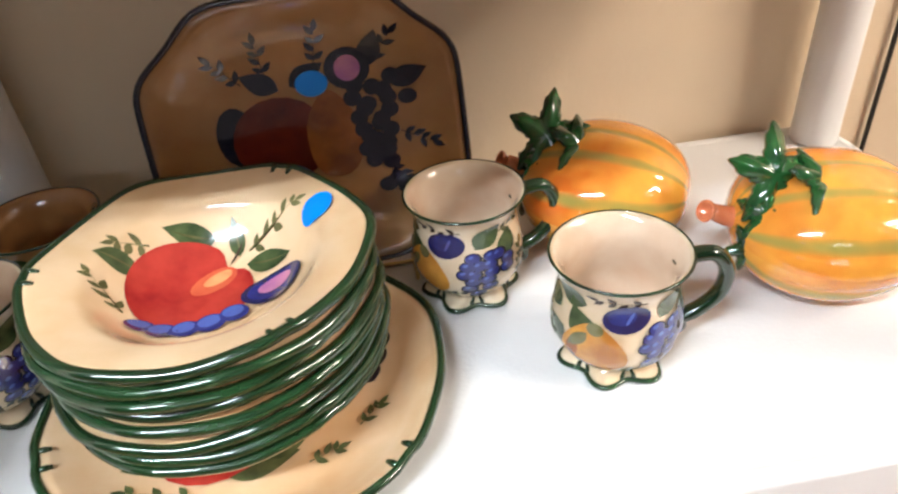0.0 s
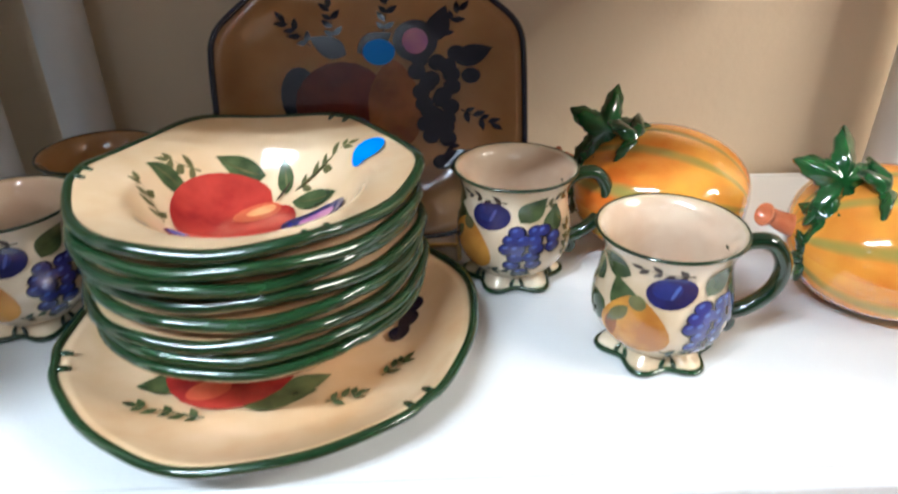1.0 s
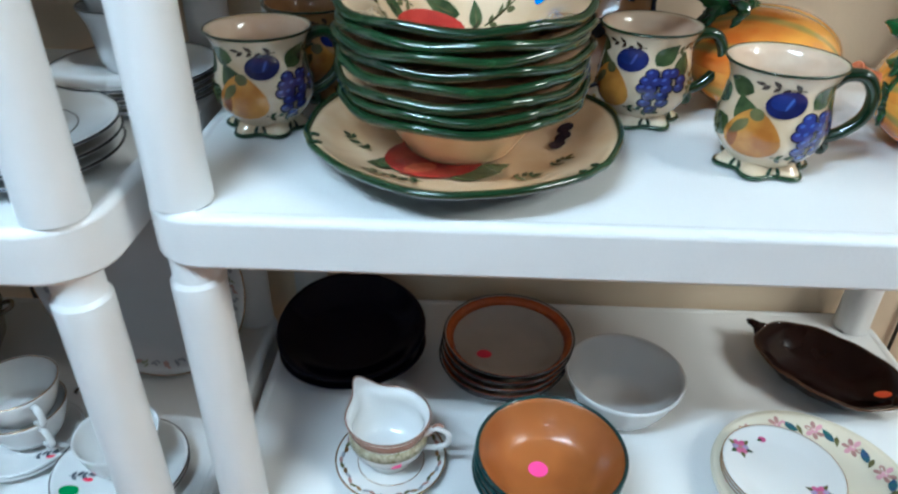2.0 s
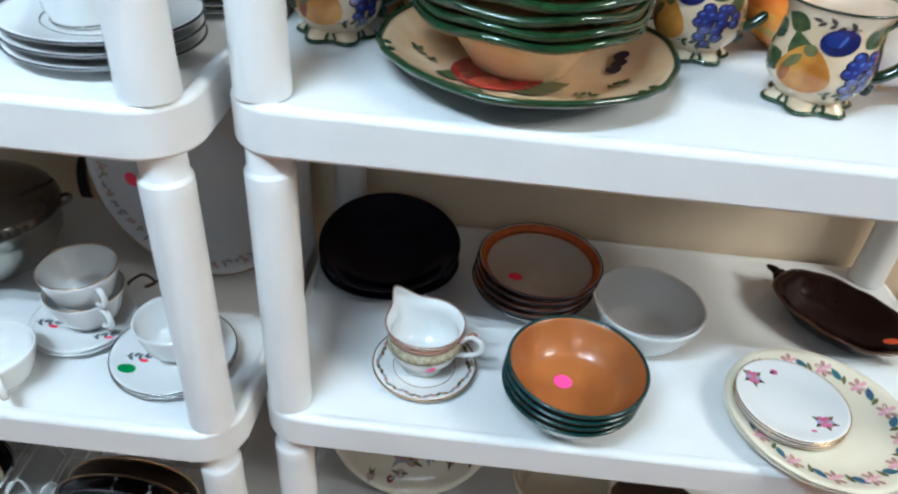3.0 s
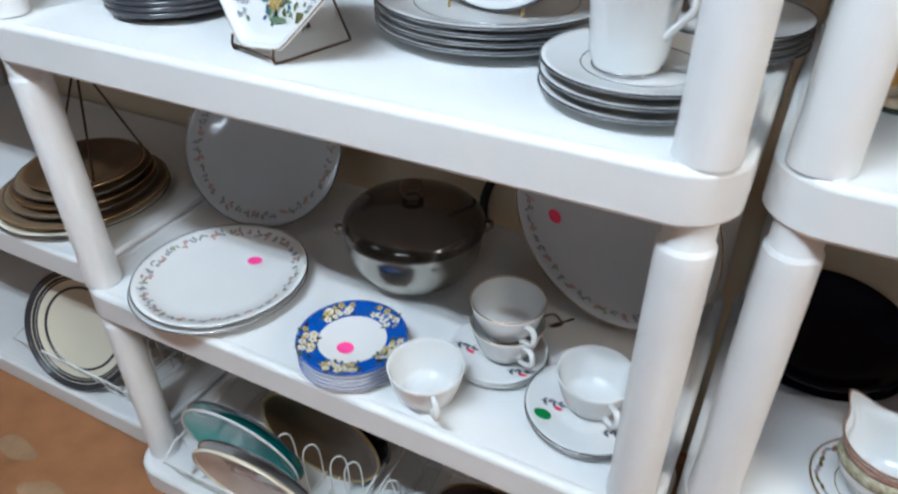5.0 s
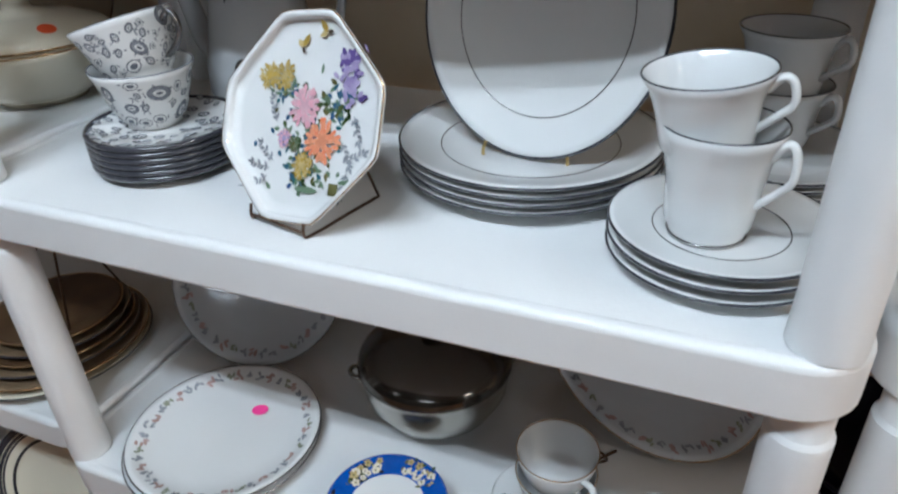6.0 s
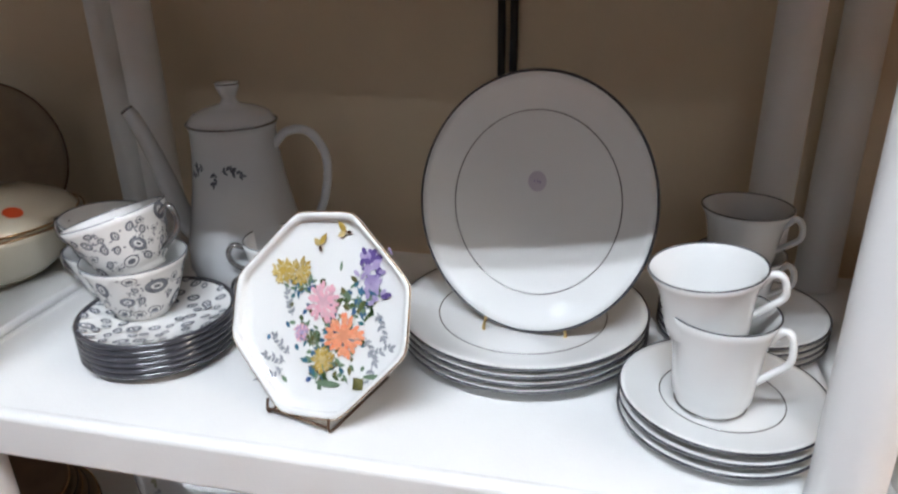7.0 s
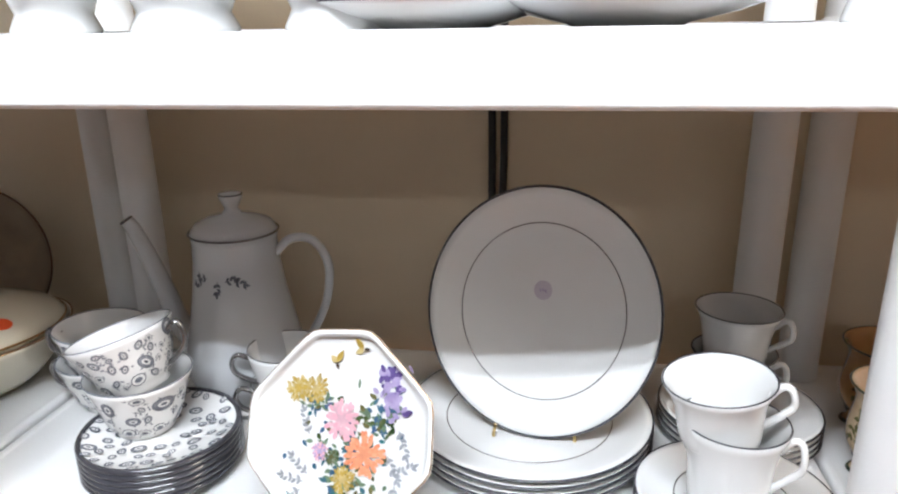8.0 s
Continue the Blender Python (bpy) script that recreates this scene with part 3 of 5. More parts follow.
def fruit_plate_paint(ob, top):
    c0, s0 = math.cos(radians(-17)), math.sin(radians(-17))
    p = Paint(lambda u, v, off: (u * c0 - v * s0, u * s0 + v * c0, top(math.hypot(u, v)) + off))
    p.level = 0.0024
    for x, y, n, a in ((-0.036, -0.082, 0.046, 172), (0.044, -0.070, 0.022, 20), (0.082, -0.044, 0.020, 40), (-0.090, -0.020, 0.03, 140), (-0.06, 0.08, 0.03, 120), (0.05, 0.09, 0.03, 40)):
        p.many(sprig2d(x, y, n, a, 4 if n > 0.04 else 2, 0.0115), "leaf")
    p.add(leaf2d(-0.020, -0.066, 0.058, 0.015, 8), "leaf")
    p.add(leaf2d(-0.060, -0.040, 0.034, 0.012, 205), "leaf")
    p.add(leaf2d(0.010, -0.060, 0.040, 0.010, 28), "leaf")
    p.add(ell(-0.028, -0.030, 0.048, 0.045), "apple")
    p.add(ell(-0.040, -0.055, 0.016, 0.010, 20), "blush")
    for x, y in ((0.093, 0.006), (0.100, 0.020), (0.104, 0.036)):
        p.add(ell(x, y, 0.010, 0.008, 60), "berry")
    p.done("painted_fruit", ob, "apple, berries and leaf sprigs painted in glaze")


def platter_paint(ob, top):
    p = Paint(lambda u, v, off: (u + 0.008, v + 0.012, top(math.hypot(u + 0.008, v + 0.012)) + off))
    for x, y, a in ((-0.062, 0.050, 130), (-0.040, 0.055, 95), (0.005, 0.060, 80), (0.055, 0.055, 50), (-0.080, -0.045, 200), (0.075, -0.020, -30), (0.060, -0.055, -50), (-0.065, -0.075, 215)):
        p.many(sprig2d(x, y, 0.032, a, 3, 0.013), "berry")
    for x, y, a in ((-0.03, 0.04, 150), (-0.02, 0.042, 30), (0.05, 0.05, 70), (0.07, 0.03, 20)):
        p.add(leaf2d(x, y, 0.038, 0.011, a), "berry")
    p.add(ell(-0.075, 0.0, 0.018, 0.030), "berry")
    p.add(ell(-0.036, -0.010, 0.044, 0.044), "apple2")
    p.add([(0.012 + 0.025 * math.cos(t) * (1 + 0.35 * math.sin(t) ** 2 * (1 if math.sin(t) < 0 else -1)), -0.012 + 0.046 * math.sin(t)) for t in [2 * math.pi * k / 24 for k in range(24)]], "pear2")
    for k in range(22):
        x, y = 0.052 + 0.020 * math.cos(2.4 * k) * (1 - k / 40), 0.018 - 0.0042 * k
        p.add(ell(x, y + 0.02, 0.0085, 0.0085), "berry", 0.00003)
    p.add(ell(0.034, 0.052, 0.021, 0.021), "berry")
    p.add(ell(0.034, 0.052, 0.012, 0.013), "plumpink")
    for x, y in ((0.055, -0.075), (0.065, -0.070), (0.072, -0.08), (0.085, 0.015)):
        p.add(ell(x, y, 0.009, 0.008), "berry")
    sticker(p, 0.0, 0.042, "bluest", 0.013, 1.15)
    p.done("painted_fruit", ob, "dark fruit painting with a blue sticker")


def mug_paint(ob, outer, turn=-1.6):
    wrap = round_map(outer, turn)
    p = Paint(lambda u, v, off: wrap(u * 1.12, v * 0.93 + 0.013, off))
    p.many(sprig2d(-0.060, 0.066, 0.03, 250, 3, 0.011), "olive")
    p.many(sprig2d(0.016, 0.084, 0.03, 175, 3, 0.009), "stem")
    p.many(sprig2d(0.045, 0.078, 0.025, 20, 3, 0.010), "olive")
    p.add(leaf2d(-0.022, 0.076, 0.028, 0.010, 165), "leaf")
    p.add(leaf2d(-0.016, 0.040, 0.036, 0.011, 118), "leaf")
    p.add(leaf2d(-0.038, 0.046, 0.032, 0.012, 230), "leaf")
    p.add(leaf2d(-0.044, 0.060, 0.026, 0.011, 150), "leaf")
    p.many(sprig2d(0.002, 0.016, 0.028, -10, 3, 0.009), "leaf")
    p.add(leaf2d(0.026, 0.066, 0.030, 0.010, 50), "leaf")
    p.add(leaf2d(0.050, 0.050, 0.030, 0.009, 80), "leaf")
    p.add([(-0.016 + 0.021 * math.cos(t) * (1 - 0.36 * math.sin(t)), 0.037 + 0.025 * math.sin(t)) for t in [2 * math.pi * k / 22 for k in range(22)]], "pear")
    p.add(ell(-0.030, 0.030, 0.0045, 0.012, -8), "pear2")
    p.add(ell(-0.015, 0.057, 0.0055, 0.0060, 20), "olive", 0.00003)
    p.add(leaf2d(-0.020, 0.052, 0.024, 0.0045, 238, 8), "olive", 0.00003)
    for row, (y, n) in enumerate(((0.015, 1), (0.024, 2), (0.033, 2), (0.041, 4), (0.049, 4), (0.057, 3))):
        for k in range(n):
            x = 0.027 + 0.0016 * row + 0.0105 * (k - (n - 1) / 2) + 0.0028 * math.sin(5 * row + 2 * k)
            p.add(ell(x, y, 0.0066, 0.0064, 0, 14), "berry", 0.00002)
            p.add(ell(x - 0.0004, y + 0.0004, 0.0054, 0.0052, 0, 12), "grape", 0.00002)
            p.add(ell(x - 0.0016, y + 0.0020, 0.0022, 0.0016, 30, 8), "bluepale", 0.000004)
            p.level -= 0.00004
    p.add(ell(0.004, 0.070, 0.0155, 0.0130, 20), "plum")
    p.add(ell(0.001, 0.072, 0.0090, 0.0075, 15), "plumblue", 0.00003)
    p.add(ell(0.006, 0.071, 0.0012, 0.0065, -20), "bluepale", 0.00003)
    p.many(sprig2d(0.062, 0.022, 0.03, 80, 3, 0.010), "olive")
    p.many(sprig2d(-0.052, 0.020, 0.03, 100, 3, 0.010), "olive")
    p.done("painted_fruit", ob, "pear, plum and grapes painted in glaze")


def foot_shape(a):
    return 1 + 0.13 * math.cos(6 * a)


def mug(label, m, hand=0.0, turn=-1.6, inside="creamin", body="creamout"):
    """Footed mug with a round belly, drawn-in neck, flared lip and green handle."""
    ob = thing("mug", label, "mug", m, "painted fruit mugs")
    h = 0.105
    knots = [(0.012, 0.0325), (0.018, 0.0385), (0.027, 0.0455), (0.039, 0.0497), (0.052, 0.0500), (0.066, 0.0478), (0.079, 0.0458), (0.089, 0.0460), (0.098, 0.0492), (h, 0.053)]
    outer = [(q.x, q.y) for q in smooth_path([(z, r, 0) for z, r in knots], 2)]
    n = len(outer)
    prof = [(0.0001, 0.008), (0.030, 0.008)] + [(r, z) for z, r in outer] + [(0.0520, h + 0.0012), (0.0498, h - 0.001)] + [(r - 0.0035, z) for z, r in reversed(outer[1:-1])] + [(0.030, 0.015), (0.0001, 0.013)]
    part("body", lathe(prof, 56, mi=lambda i: 1 if i > n + 2 else 0), [body, inside], ob)
    part("rim_band", ring_line(0.0527, h + 0.0003, 0.0013, seg=56), "green", ob, "green glazed lip")
    fprof = [(0.0001, 0.001), (0.032, 0.0), (0.0385, 0.001), (0.0395, 0.004), (0.0375, 0.008), (0.0340, 0.012), (0.0325, 0.015), (0.0001, 0.015)]
    part("foot", lathe(fprof, 72, foot_shape, closed=False, power=3), body, ob)
    part("foot_band", ring_line(0.0393, 0.0034, 0.0026, foot_shape, 72, power=3), "green", ob, "wavy green glazed edge")
    for k in range(6):
        a = 2 * math.pi * k / 6 + math.pi / 6
        for d in (-0.11, 0.11):
            q = [(r * math.cos(a + d * w), r * math.sin(a + d * w), z) for r, z, w in ((0.0350, 0.004, 1.4), (0.0352, 0.008, 1.2), (0.0340, 0.0125, 0.7))]
            part("foot_scroll", tube(q, [0.0022, 0.0020, 0.0012], 6), "green", ob)
    c, s = math.cos(radians(hand)), math.sin(radians(hand))
    pts = [(0.0455, 0.084), (0.056, 0.093), (0.074, 0.092), (0.085, 0.075), (0.082, 0.054), (0.066, 0.038), (0.0485, 0.031)]
    handle([(a * c, a * s, z) for a, z in pts], 0.0062, "green", ob, "green glazed handle", 1.15)
    curl = [(0.050, 0.031), (0.056, 0.024), (0.053, 0.018), (0.049, 0.021)]
    part("handle_curl", tube(smooth_path([(a * c, a * s, z) for a, z in curl], 4), 0.0038, 8), "green", ob)
    mug_paint(ob, outer, turn)
    return ob


mug("cream mug painted with pear, plum and grapes, green handle", pose(0.603, 0.226, A), -4, -1.88)
mug("cream mug with painted grapes standing before an orange squash dish", pose(0.505, 0.342, A), 8, -2.22)
mug("cream mug painted with pear and plum beside the bowl stack", pose(0.100, 0.290, A), 30, -1.38)
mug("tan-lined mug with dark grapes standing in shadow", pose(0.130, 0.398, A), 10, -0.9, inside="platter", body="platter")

big = plate("dinner_plate", "large cream plate with scalloped green rim under stacked bowls", pose(0.311, 0.232, A, 0, 0, 17), 0.155, 0.034, 0.100, "cream", "green", 0.0036, shape=lobed, paint=fruit_plate_paint, under="green", seg=120, t=0.006, curve=0.3)
rim_marks(big, 0.153, 0.0328, lobed)


BOWL_TOP = [(p.x, p.y) for p in smooth_path([(0.0001, 0.0112, 0), (0.030, 0.0115, 0), (0.042, 0.0140, 0), (0.053, 0.0195, 0), (0.062, 0.0275, 0), (0.070, 0.0370, 0), (0.0765, 0.0460, 0), (0.082, 0.0520, 0), (0.090, 0.0555, 0), (0.103, 0.0590, 0), (0.1155, 0.0618, 0)], 3)]


def soup_bowl(m, label, paint=None, seg=120):
    """Scalloped rim round a deep rounded well."""
    ob = thing("soup_bowl", label, "bowl", m, "stacked soup bowls")
    under = [(0.0001, 0.002), (0.046, 0.002), (0.047, 0.0), (0.052, 0.0), (0.057, 0.006), (0.066, 0.0195), (0.076, 0.034), (0.084, 0.047), (0.095, 0.0505), (0.113, 0.0548), (0.117, 0.0573)]
    body = lathe(under + list(reversed(BOWL_TOP)), seg, lobed, power=4, mi=lambda i: 1 if i == 9 else 0)
    edge = ring_line(0.1162, 0.0588, 0.0043, lobed, seg)
    for v in body.verts[:] + edge.verts[:]:
        v.co.z += 0.0024 * (math.hypot(v.co.x, v.co.y) / 0.117) ** 7 * math.cos(6 * (math.atan2(v.co.y, v.co.x) - radians(62)))
    part("body", body, ["cream", "green"], ob)
    part("rim_band", edge, "green", ob, "wavy dark green glazed edge")
    if paint:
        paint(ob, height_on(BOWL_TOP))
    return ob


zb = A + 0.0075
first = soup_bowl(pose(0.307, 0.238, zb, 0, 0, 8), "cream soup bowl with wavy green rim in a stack")
STEP = 0.0119
for k in range(1, 7):
    copy_thing(first, pose(0.307 + 0.002 * math.sin(2.1 * k), 0.238 + 0.002 * math.cos(1.7 * k), zb + STEP * k, 0.5 * math.sin(k), 0.4 * math.cos(2 * k), 24 * math.sin(3 * k)))
topbowl = soup_bowl(pose(0.307, 0.238, zb + STEP * 7, 0, 0, 0), "top soup bowl painted with red apple, blue round sticker", fruit_bowl_paint)
rim_marks(topbowl, 0.1155, 0.0622, lobed)
tp = Paint(flat_map(height_on(BOWL_TOP)))
tp.level = 0.0022
sticker(tp, 0.079, 0.042, "bluest", 0.0115, 1.3, 62)
tp.done("sticker", topbowl, "round blue paper sticker")


def square_lobed(a):
    """Rounded square with hollowed ogee corners."""
    s = (abs(math.cos(a)) ** 4 + abs(math.sin(a)) ** 4) ** (-1 / 4)
    return s * (1 - 0.105 * max(0, -math.cos(4 * a)) ** 2.2) * 0.975


platter = plate("serving_platter", "tan square platter painted with dark fruit, leaning on the wall", pose(0.382, 0.400, A + 0.008, 75, 0, 4) @ pose(0, 0.128, 0), 0.146, 0.022, 0.100, "platter", "berry", 0.0032, shape=square_lobed, paint=platter_paint, seg=120, t=0.005)
platter.scale = (0.99, 0.885, 1)

stand = thing("plate_stand", "thin metal wire stand holding the tan platter", "stand", pose(0.382, 0.40, A))
for sx in (-0.075, 0.075):
    part("wire", tube(smooth_path([(sx, 0.11, 0.0025), (sx, 0.02, 0.0025), (sx, -0.035, 0.0025), (sx, -0.042, 0.010), (sx, -0.040, 0.020)], 5), 0.0022, 8), "brass", stand)
part("wire", tube(smooth_path([(-0.075, 0.05, 0.0025), (-0.05, 0.062, 0.06), (0, 0.068, 0.085), (0.05, 0.062, 0.06), (0.075, 0.05, 0.0025)], 6), 0.0022, 8), "brass", stand)
part("wire", tube([(-0.075, -0.01, 0.0025), (0.075, -0.01, 0.0025)], 0.0022, 8), "brass", stand)


def star_leaf(size, lobes=5, bend=0.25):
    """A lobed leaf of real thickness."""
    bm = bmesh.new()
    n = lobes * 30
    top, bot = [], []
    for k in range(n):
        a = 2 * math.pi * k / n
        r = size * (0.46 + 0.54 * (1 - abs(math.sin(lobes * a / 2)) ** 1.5) + 0.03 * math.cos(5 * lobes * a))
        z = -bend * r * r / size + 0.05 * size * math.cos(lobes * a)
        top.append(bm.verts.new((r * math.cos(a), r * math.sin(a), z + 0.002)))
        bot.append(bm.verts.new((r * math.cos(a), r * math.sin(a), z - 0.002)))
    mids = []
    for k in range(n):
        a = 2 * math.pi * k / n
        r = size * 0.30
        mids.append(bm.verts.new((r * math.cos(a), r * math.sin(a), 0.004 + 0.05 * size * math.cos(lobes * a))))
    t, b = bm.verts.new((0, 0, 0.002)), bm.verts.new((0, 0, -0.003))
    for k in range(n):
        q = (k + 1) % n
        bm.faces.new((t, mids[k], mids[q]))
        bm.faces.new((mids[k], top[k], top[q], mids[q]))
        bm.faces.new((b, bot[q], bot[k]))
        bm.faces.new((top[k], bot[k], bot[q], top[q]))
    return bm


def squash_dish(m, label):
    """Covered dish shaped like a ribbed squash lying on its side, stem to -x."""
    ob = thing("squash_dish", label, "dish", m, "squash dishes")
    L, W, H = 0.093, 0.086, 0.060

    def shell(z0, z1, grow):
        bm = bmesh.new()
        nu, nv = 60, 26
        rows = []
        for j in range(nv + 1):
            u = -math.pi / 2 + math.pi * j / nv
            row = []
            for k in range(nu + 1):
                a = z0 + (z1 - z0) * k / nu
                rib = 1 + 0.035 * (abs(math.cos(5 * a)) ** 0.7 - 0.6) * math.cos(u)
                x = L * math.sin(u) * (1 + 0.03 * math.sin(u))
                cu = max(0.0, math.cos(u)) ** 0.8
                y, z = (W + grow) * cu * math.cos(a) * rib, (H + grow) * cu * math.sin(a) * rib
                row.append(bm.verts.new((x, y, max(z + 0.055, 0.001))))
            rows.append(row)
        for j in range(nv):
            for k in range(nu):
                bm.faces.new((rows[j][k], rows[j + 1][k], rows[j + 1][k + 1], rows[j][k + 1]))
        bmesh.ops.remove_doubles(bm, verts=bm.verts, dist=0.0003)
        bmesh.ops.recalc_face_normals(bm, faces=bm.faces)
        return bm
    part("base", shell(math.pi, 2 * math.pi, 0.0), "squash", ob)
    part("lid", shell(0, math.pi, 0.0012), "squash", ob)
    part("stem", tube(smooth_path([(-0.080, 0, 0.060), (-0.094, -0.003, 0.064), (-0.105, -0.006, 0.069), (-0.112, -0.008, 0.073)], 5), [0.011 - 0.00025 * k for k in range(16)], 12), "pumpstem", ob, "short orange stem")
    cupr = part("stem_end", lathe([(0.0001, 0.001), (0.007, 0.001), (0.0105, 0.008), (0.010, 0.010), (0.0075, 0.008), (0.004, 0.003), (0.0001, 0.003)], 16), "pumpstem", ob)
    cupr.matrix_basis = pose(-0.113, -0.008, 0.071, 25, -55, 0)
    for px, py, pz, rx, ry, rz, s in ((-0.060, -0.016, 0.112, 62, -8, 22, 0.046), (-0.022, -0.022, 0.110, 42, 14, 50, 0.036), (-0.070, -0.034, 0.086, 62, -20, -10, 0.028), (-0.080, -0.034, 0.050, 80, -42, 20, 0.024)):
        lf = part("leaf", star_leaf(s), "gleaf", ob, "glossy green ceramic leaf")
        lf.matrix_basis = pose(px, py, pz, rx, ry, rz)
    return ob


sq = squash_dish(pose(0.650, 0.396, A, 0, 0, -32), "orange squash-shaped covered dish with green leaves, beside a mug")
sq.scale = (0.86, 0.95, 0.98)
copy_thing(sq, pose(0.811, 0.287, A, 0, 0, -14))["label"] = "orange squash-shaped covered dish, curled stem and green leaves"

# ---- lower shelf, bowls ----
for k in range(2):
    pl = plate("glass_plate", "black glass plate stacked in shadow", pose(0.150, 0.405, B + 0.034 * k, 9 * k, 0, 0), 0.110, 0.030, 0.07, "black", seg=96, group="black plates", shape=lambda a: 1 + 0.016 * math.cos(3 * a + 0.4), under="navy")

sauc = plate("saucer", "white saucer with a patterned gold rim", pose(0.230, 0.196, B), 0.070, 0.014, 0.04, "white", "goldrim", 0.0014, inner="goldrim", category="saucer")
sp = Paint(flat_map(height_on(plate_profile(0.070, 0.014, 0.04)[1])))
for k in range(44):
    a = 2 * math.pi * k / 44
    sp.add(ell((0.061 + 0.002 * math.sin(5 * k)) * math.cos(a), (0.061 + 0.002 * math.sin(5 * k)) * math.sin(a), 0.0052, 0.0024, math.degrees(a) + 90 + 30 * math.sin(3 * k), 10), ("olive", "goldrim", "greyleaf", "rose")[k % 4], 0.00001)
sp.done("rim_pattern", sauc)


def creamer(m):
    ob = thing("creamer", "white porcelain creamer with copper-pink band and pink sticker", "creamer", m)
    outer = [(0.0, 0.026), (0.006, 0.024), (0.014, 0.032), (0.030, 0.043), (0.045, 0.047), (0.058, 0.045), (0.066, 0.045), (0.076, 0.050)]
    prof = [(0.0001, 0.003)] + [(r, z) for z, r in outer] + [(0.048, 0.0765)] + [(r - 0.003, z) for z, r in reversed(outer[2:-1])] + [(0.0001, 0.010)]
    way = Vector((math.cos(radians(128)), math.sin(radians(128)), 0))

    def pour(v):
        """Draws the lip out into a narrow spout."""
        a = math.atan2(v.co.y, v.co.x)
        d = abs((a - radians(128) + math.pi) % (2 * math.pi) - math.pi)
        lift = max(0.0, (v.co.z - 0.042) / 0.034) ** 1.3 * math.exp(-(d / 0.30) ** 2)
        v.co += way * 0.024 * lift + Vector((0, 0, 0.006)) * lift
        v.co.x *= 1.05
    bm = lathe(prof, 96)
    for v in bm.verts:
        pour(v)
    part("body", bm, "white", ob)
    bm = lathe([(0.0452, 0.0595), (0.0462, 0.0595), (0.0464, 0.0640), (0.0478, 0.0700), (0.0470, 0.0700), (0.0452, 0.0640)], 96)
    for v in bm.verts:
        pour(v)
    part("band", bm, "copper", ob, "copper-pink lustre band")
    bm = lathe([(0.0496, 0.0752), (0.0506, 0.0752), (0.0506, 0.0772), (0.0490, 0.0776), (0.0484, 0.0770), (0.0490, 0.0760)], 96)
    for v in bm.verts:
        pour(v)
    part("lip_band", bm, "copper", ob, "worn copper-pink lip")
    bm = lathe([(0.0462, 0.0430), (0.0475, 0.0430), (0.0472, 0.0500), (0.0460, 0.0575), (0.0450, 0.0575), (0.0460, 0.0500)], 96)
    for v in bm.verts:
        pour(v)
    part("pattern_band", bm, "olivegold", ob, "fine olive and gold pattern")
    handle([(0.046, -0.012, 0.058), (0.060, -0.015, 0.072), (0.074, -0.018, 0.066), (0.074, -0.018, 0.050), (0.060, -0.015, 0.040), (0.044, -0.010, 0.034)], 0.0036, "white", ob)
    handle([(0.056, -0.014, 0.073), (0.062, -0.015, 0.079), (0.069, -0.017, 0.077)], 0.0022, "copper", ob)
    p = Paint(round_map(outer, -1.2))
    p.many([leaf2d(0.030 + 0.005 * k, 0.032, 0.010, 0.003, 60 * k, 5) for k in range(5)], "ink")
    sticker(p, 0.002, 0.030, "pinkst", 0.007, 1.5)
    p.done("sticker_and_sprigs", ob)
    return ob


creamer(pose(0.228, 0.198, B + 0.007))


def bowl(name, label, m, R, h, foot, body, under=None, rim=None, rim_w=0.0014, group="", belly=0.5, seg=64, t=0.004, band=None, category="bowl"):
    ob = thing(name, label, category, m, group)
    prof, outer = cup_profile(R, h, foot, t=t, belly=belly)
    part("body", lathe(prof, seg, mi=(lambda i: 1 if under and i < 14 else 0)), [body, under or body], ob)
    if rim:
        part("rim_band", ring_line(R - 0.0012, h, rim_w, seg=seg), rim, ob)
    ri = lambda z: float(np.interp(z, [q[0] for q in outer], [q[1] for q in outer]))
    if band:
        part("inner_band", lathe([(ri(h * q) - t - e, h * q) for q, e in ((0.985, 0.0006), (0.85, 0.0006), (0.72, 0.0006), (0.72, -0.0004), (0.85, -0.0004), (0.985, -0.0004))], seg), band, ob)
    return ob


bowl("bowl", "white bowl with dark rim under the orange-rimmed stack", pose(0.376, 0.362, B), 0.088, 0.038, 0.045, "white", None, "dark", belly=0.62)
gb = bowl("bowl", "greige stoneware bowl with orange inner rim in a stack", pose(0.376, 0.362, B + 0.012), 0.093, 0.036, 0.045, "greybowl", "white", "dark", group="orange-rimmed bowls", band="orangerim", belly=0.62)
for k in range(1, 4):
    last = copy_thing(gb, pose(0.376 + 0.002 * k, 0.362, B + 0.012 + 0.0125 * k))
gp = Paint(flat_map(inside_of(0.093, 0.036, 0.045, belly=0.62)))
sticker(gp, -0.034, -0.014, "redst", 0.009, 1.2)
gp.done("sticker", last, "round red paper sticker")

bowl("bowl", "plain white porcelain bowl half in shadow", pose(0.538, 0.306, B), 0.081, 0.071, 0.036, "white", belly=0.5)

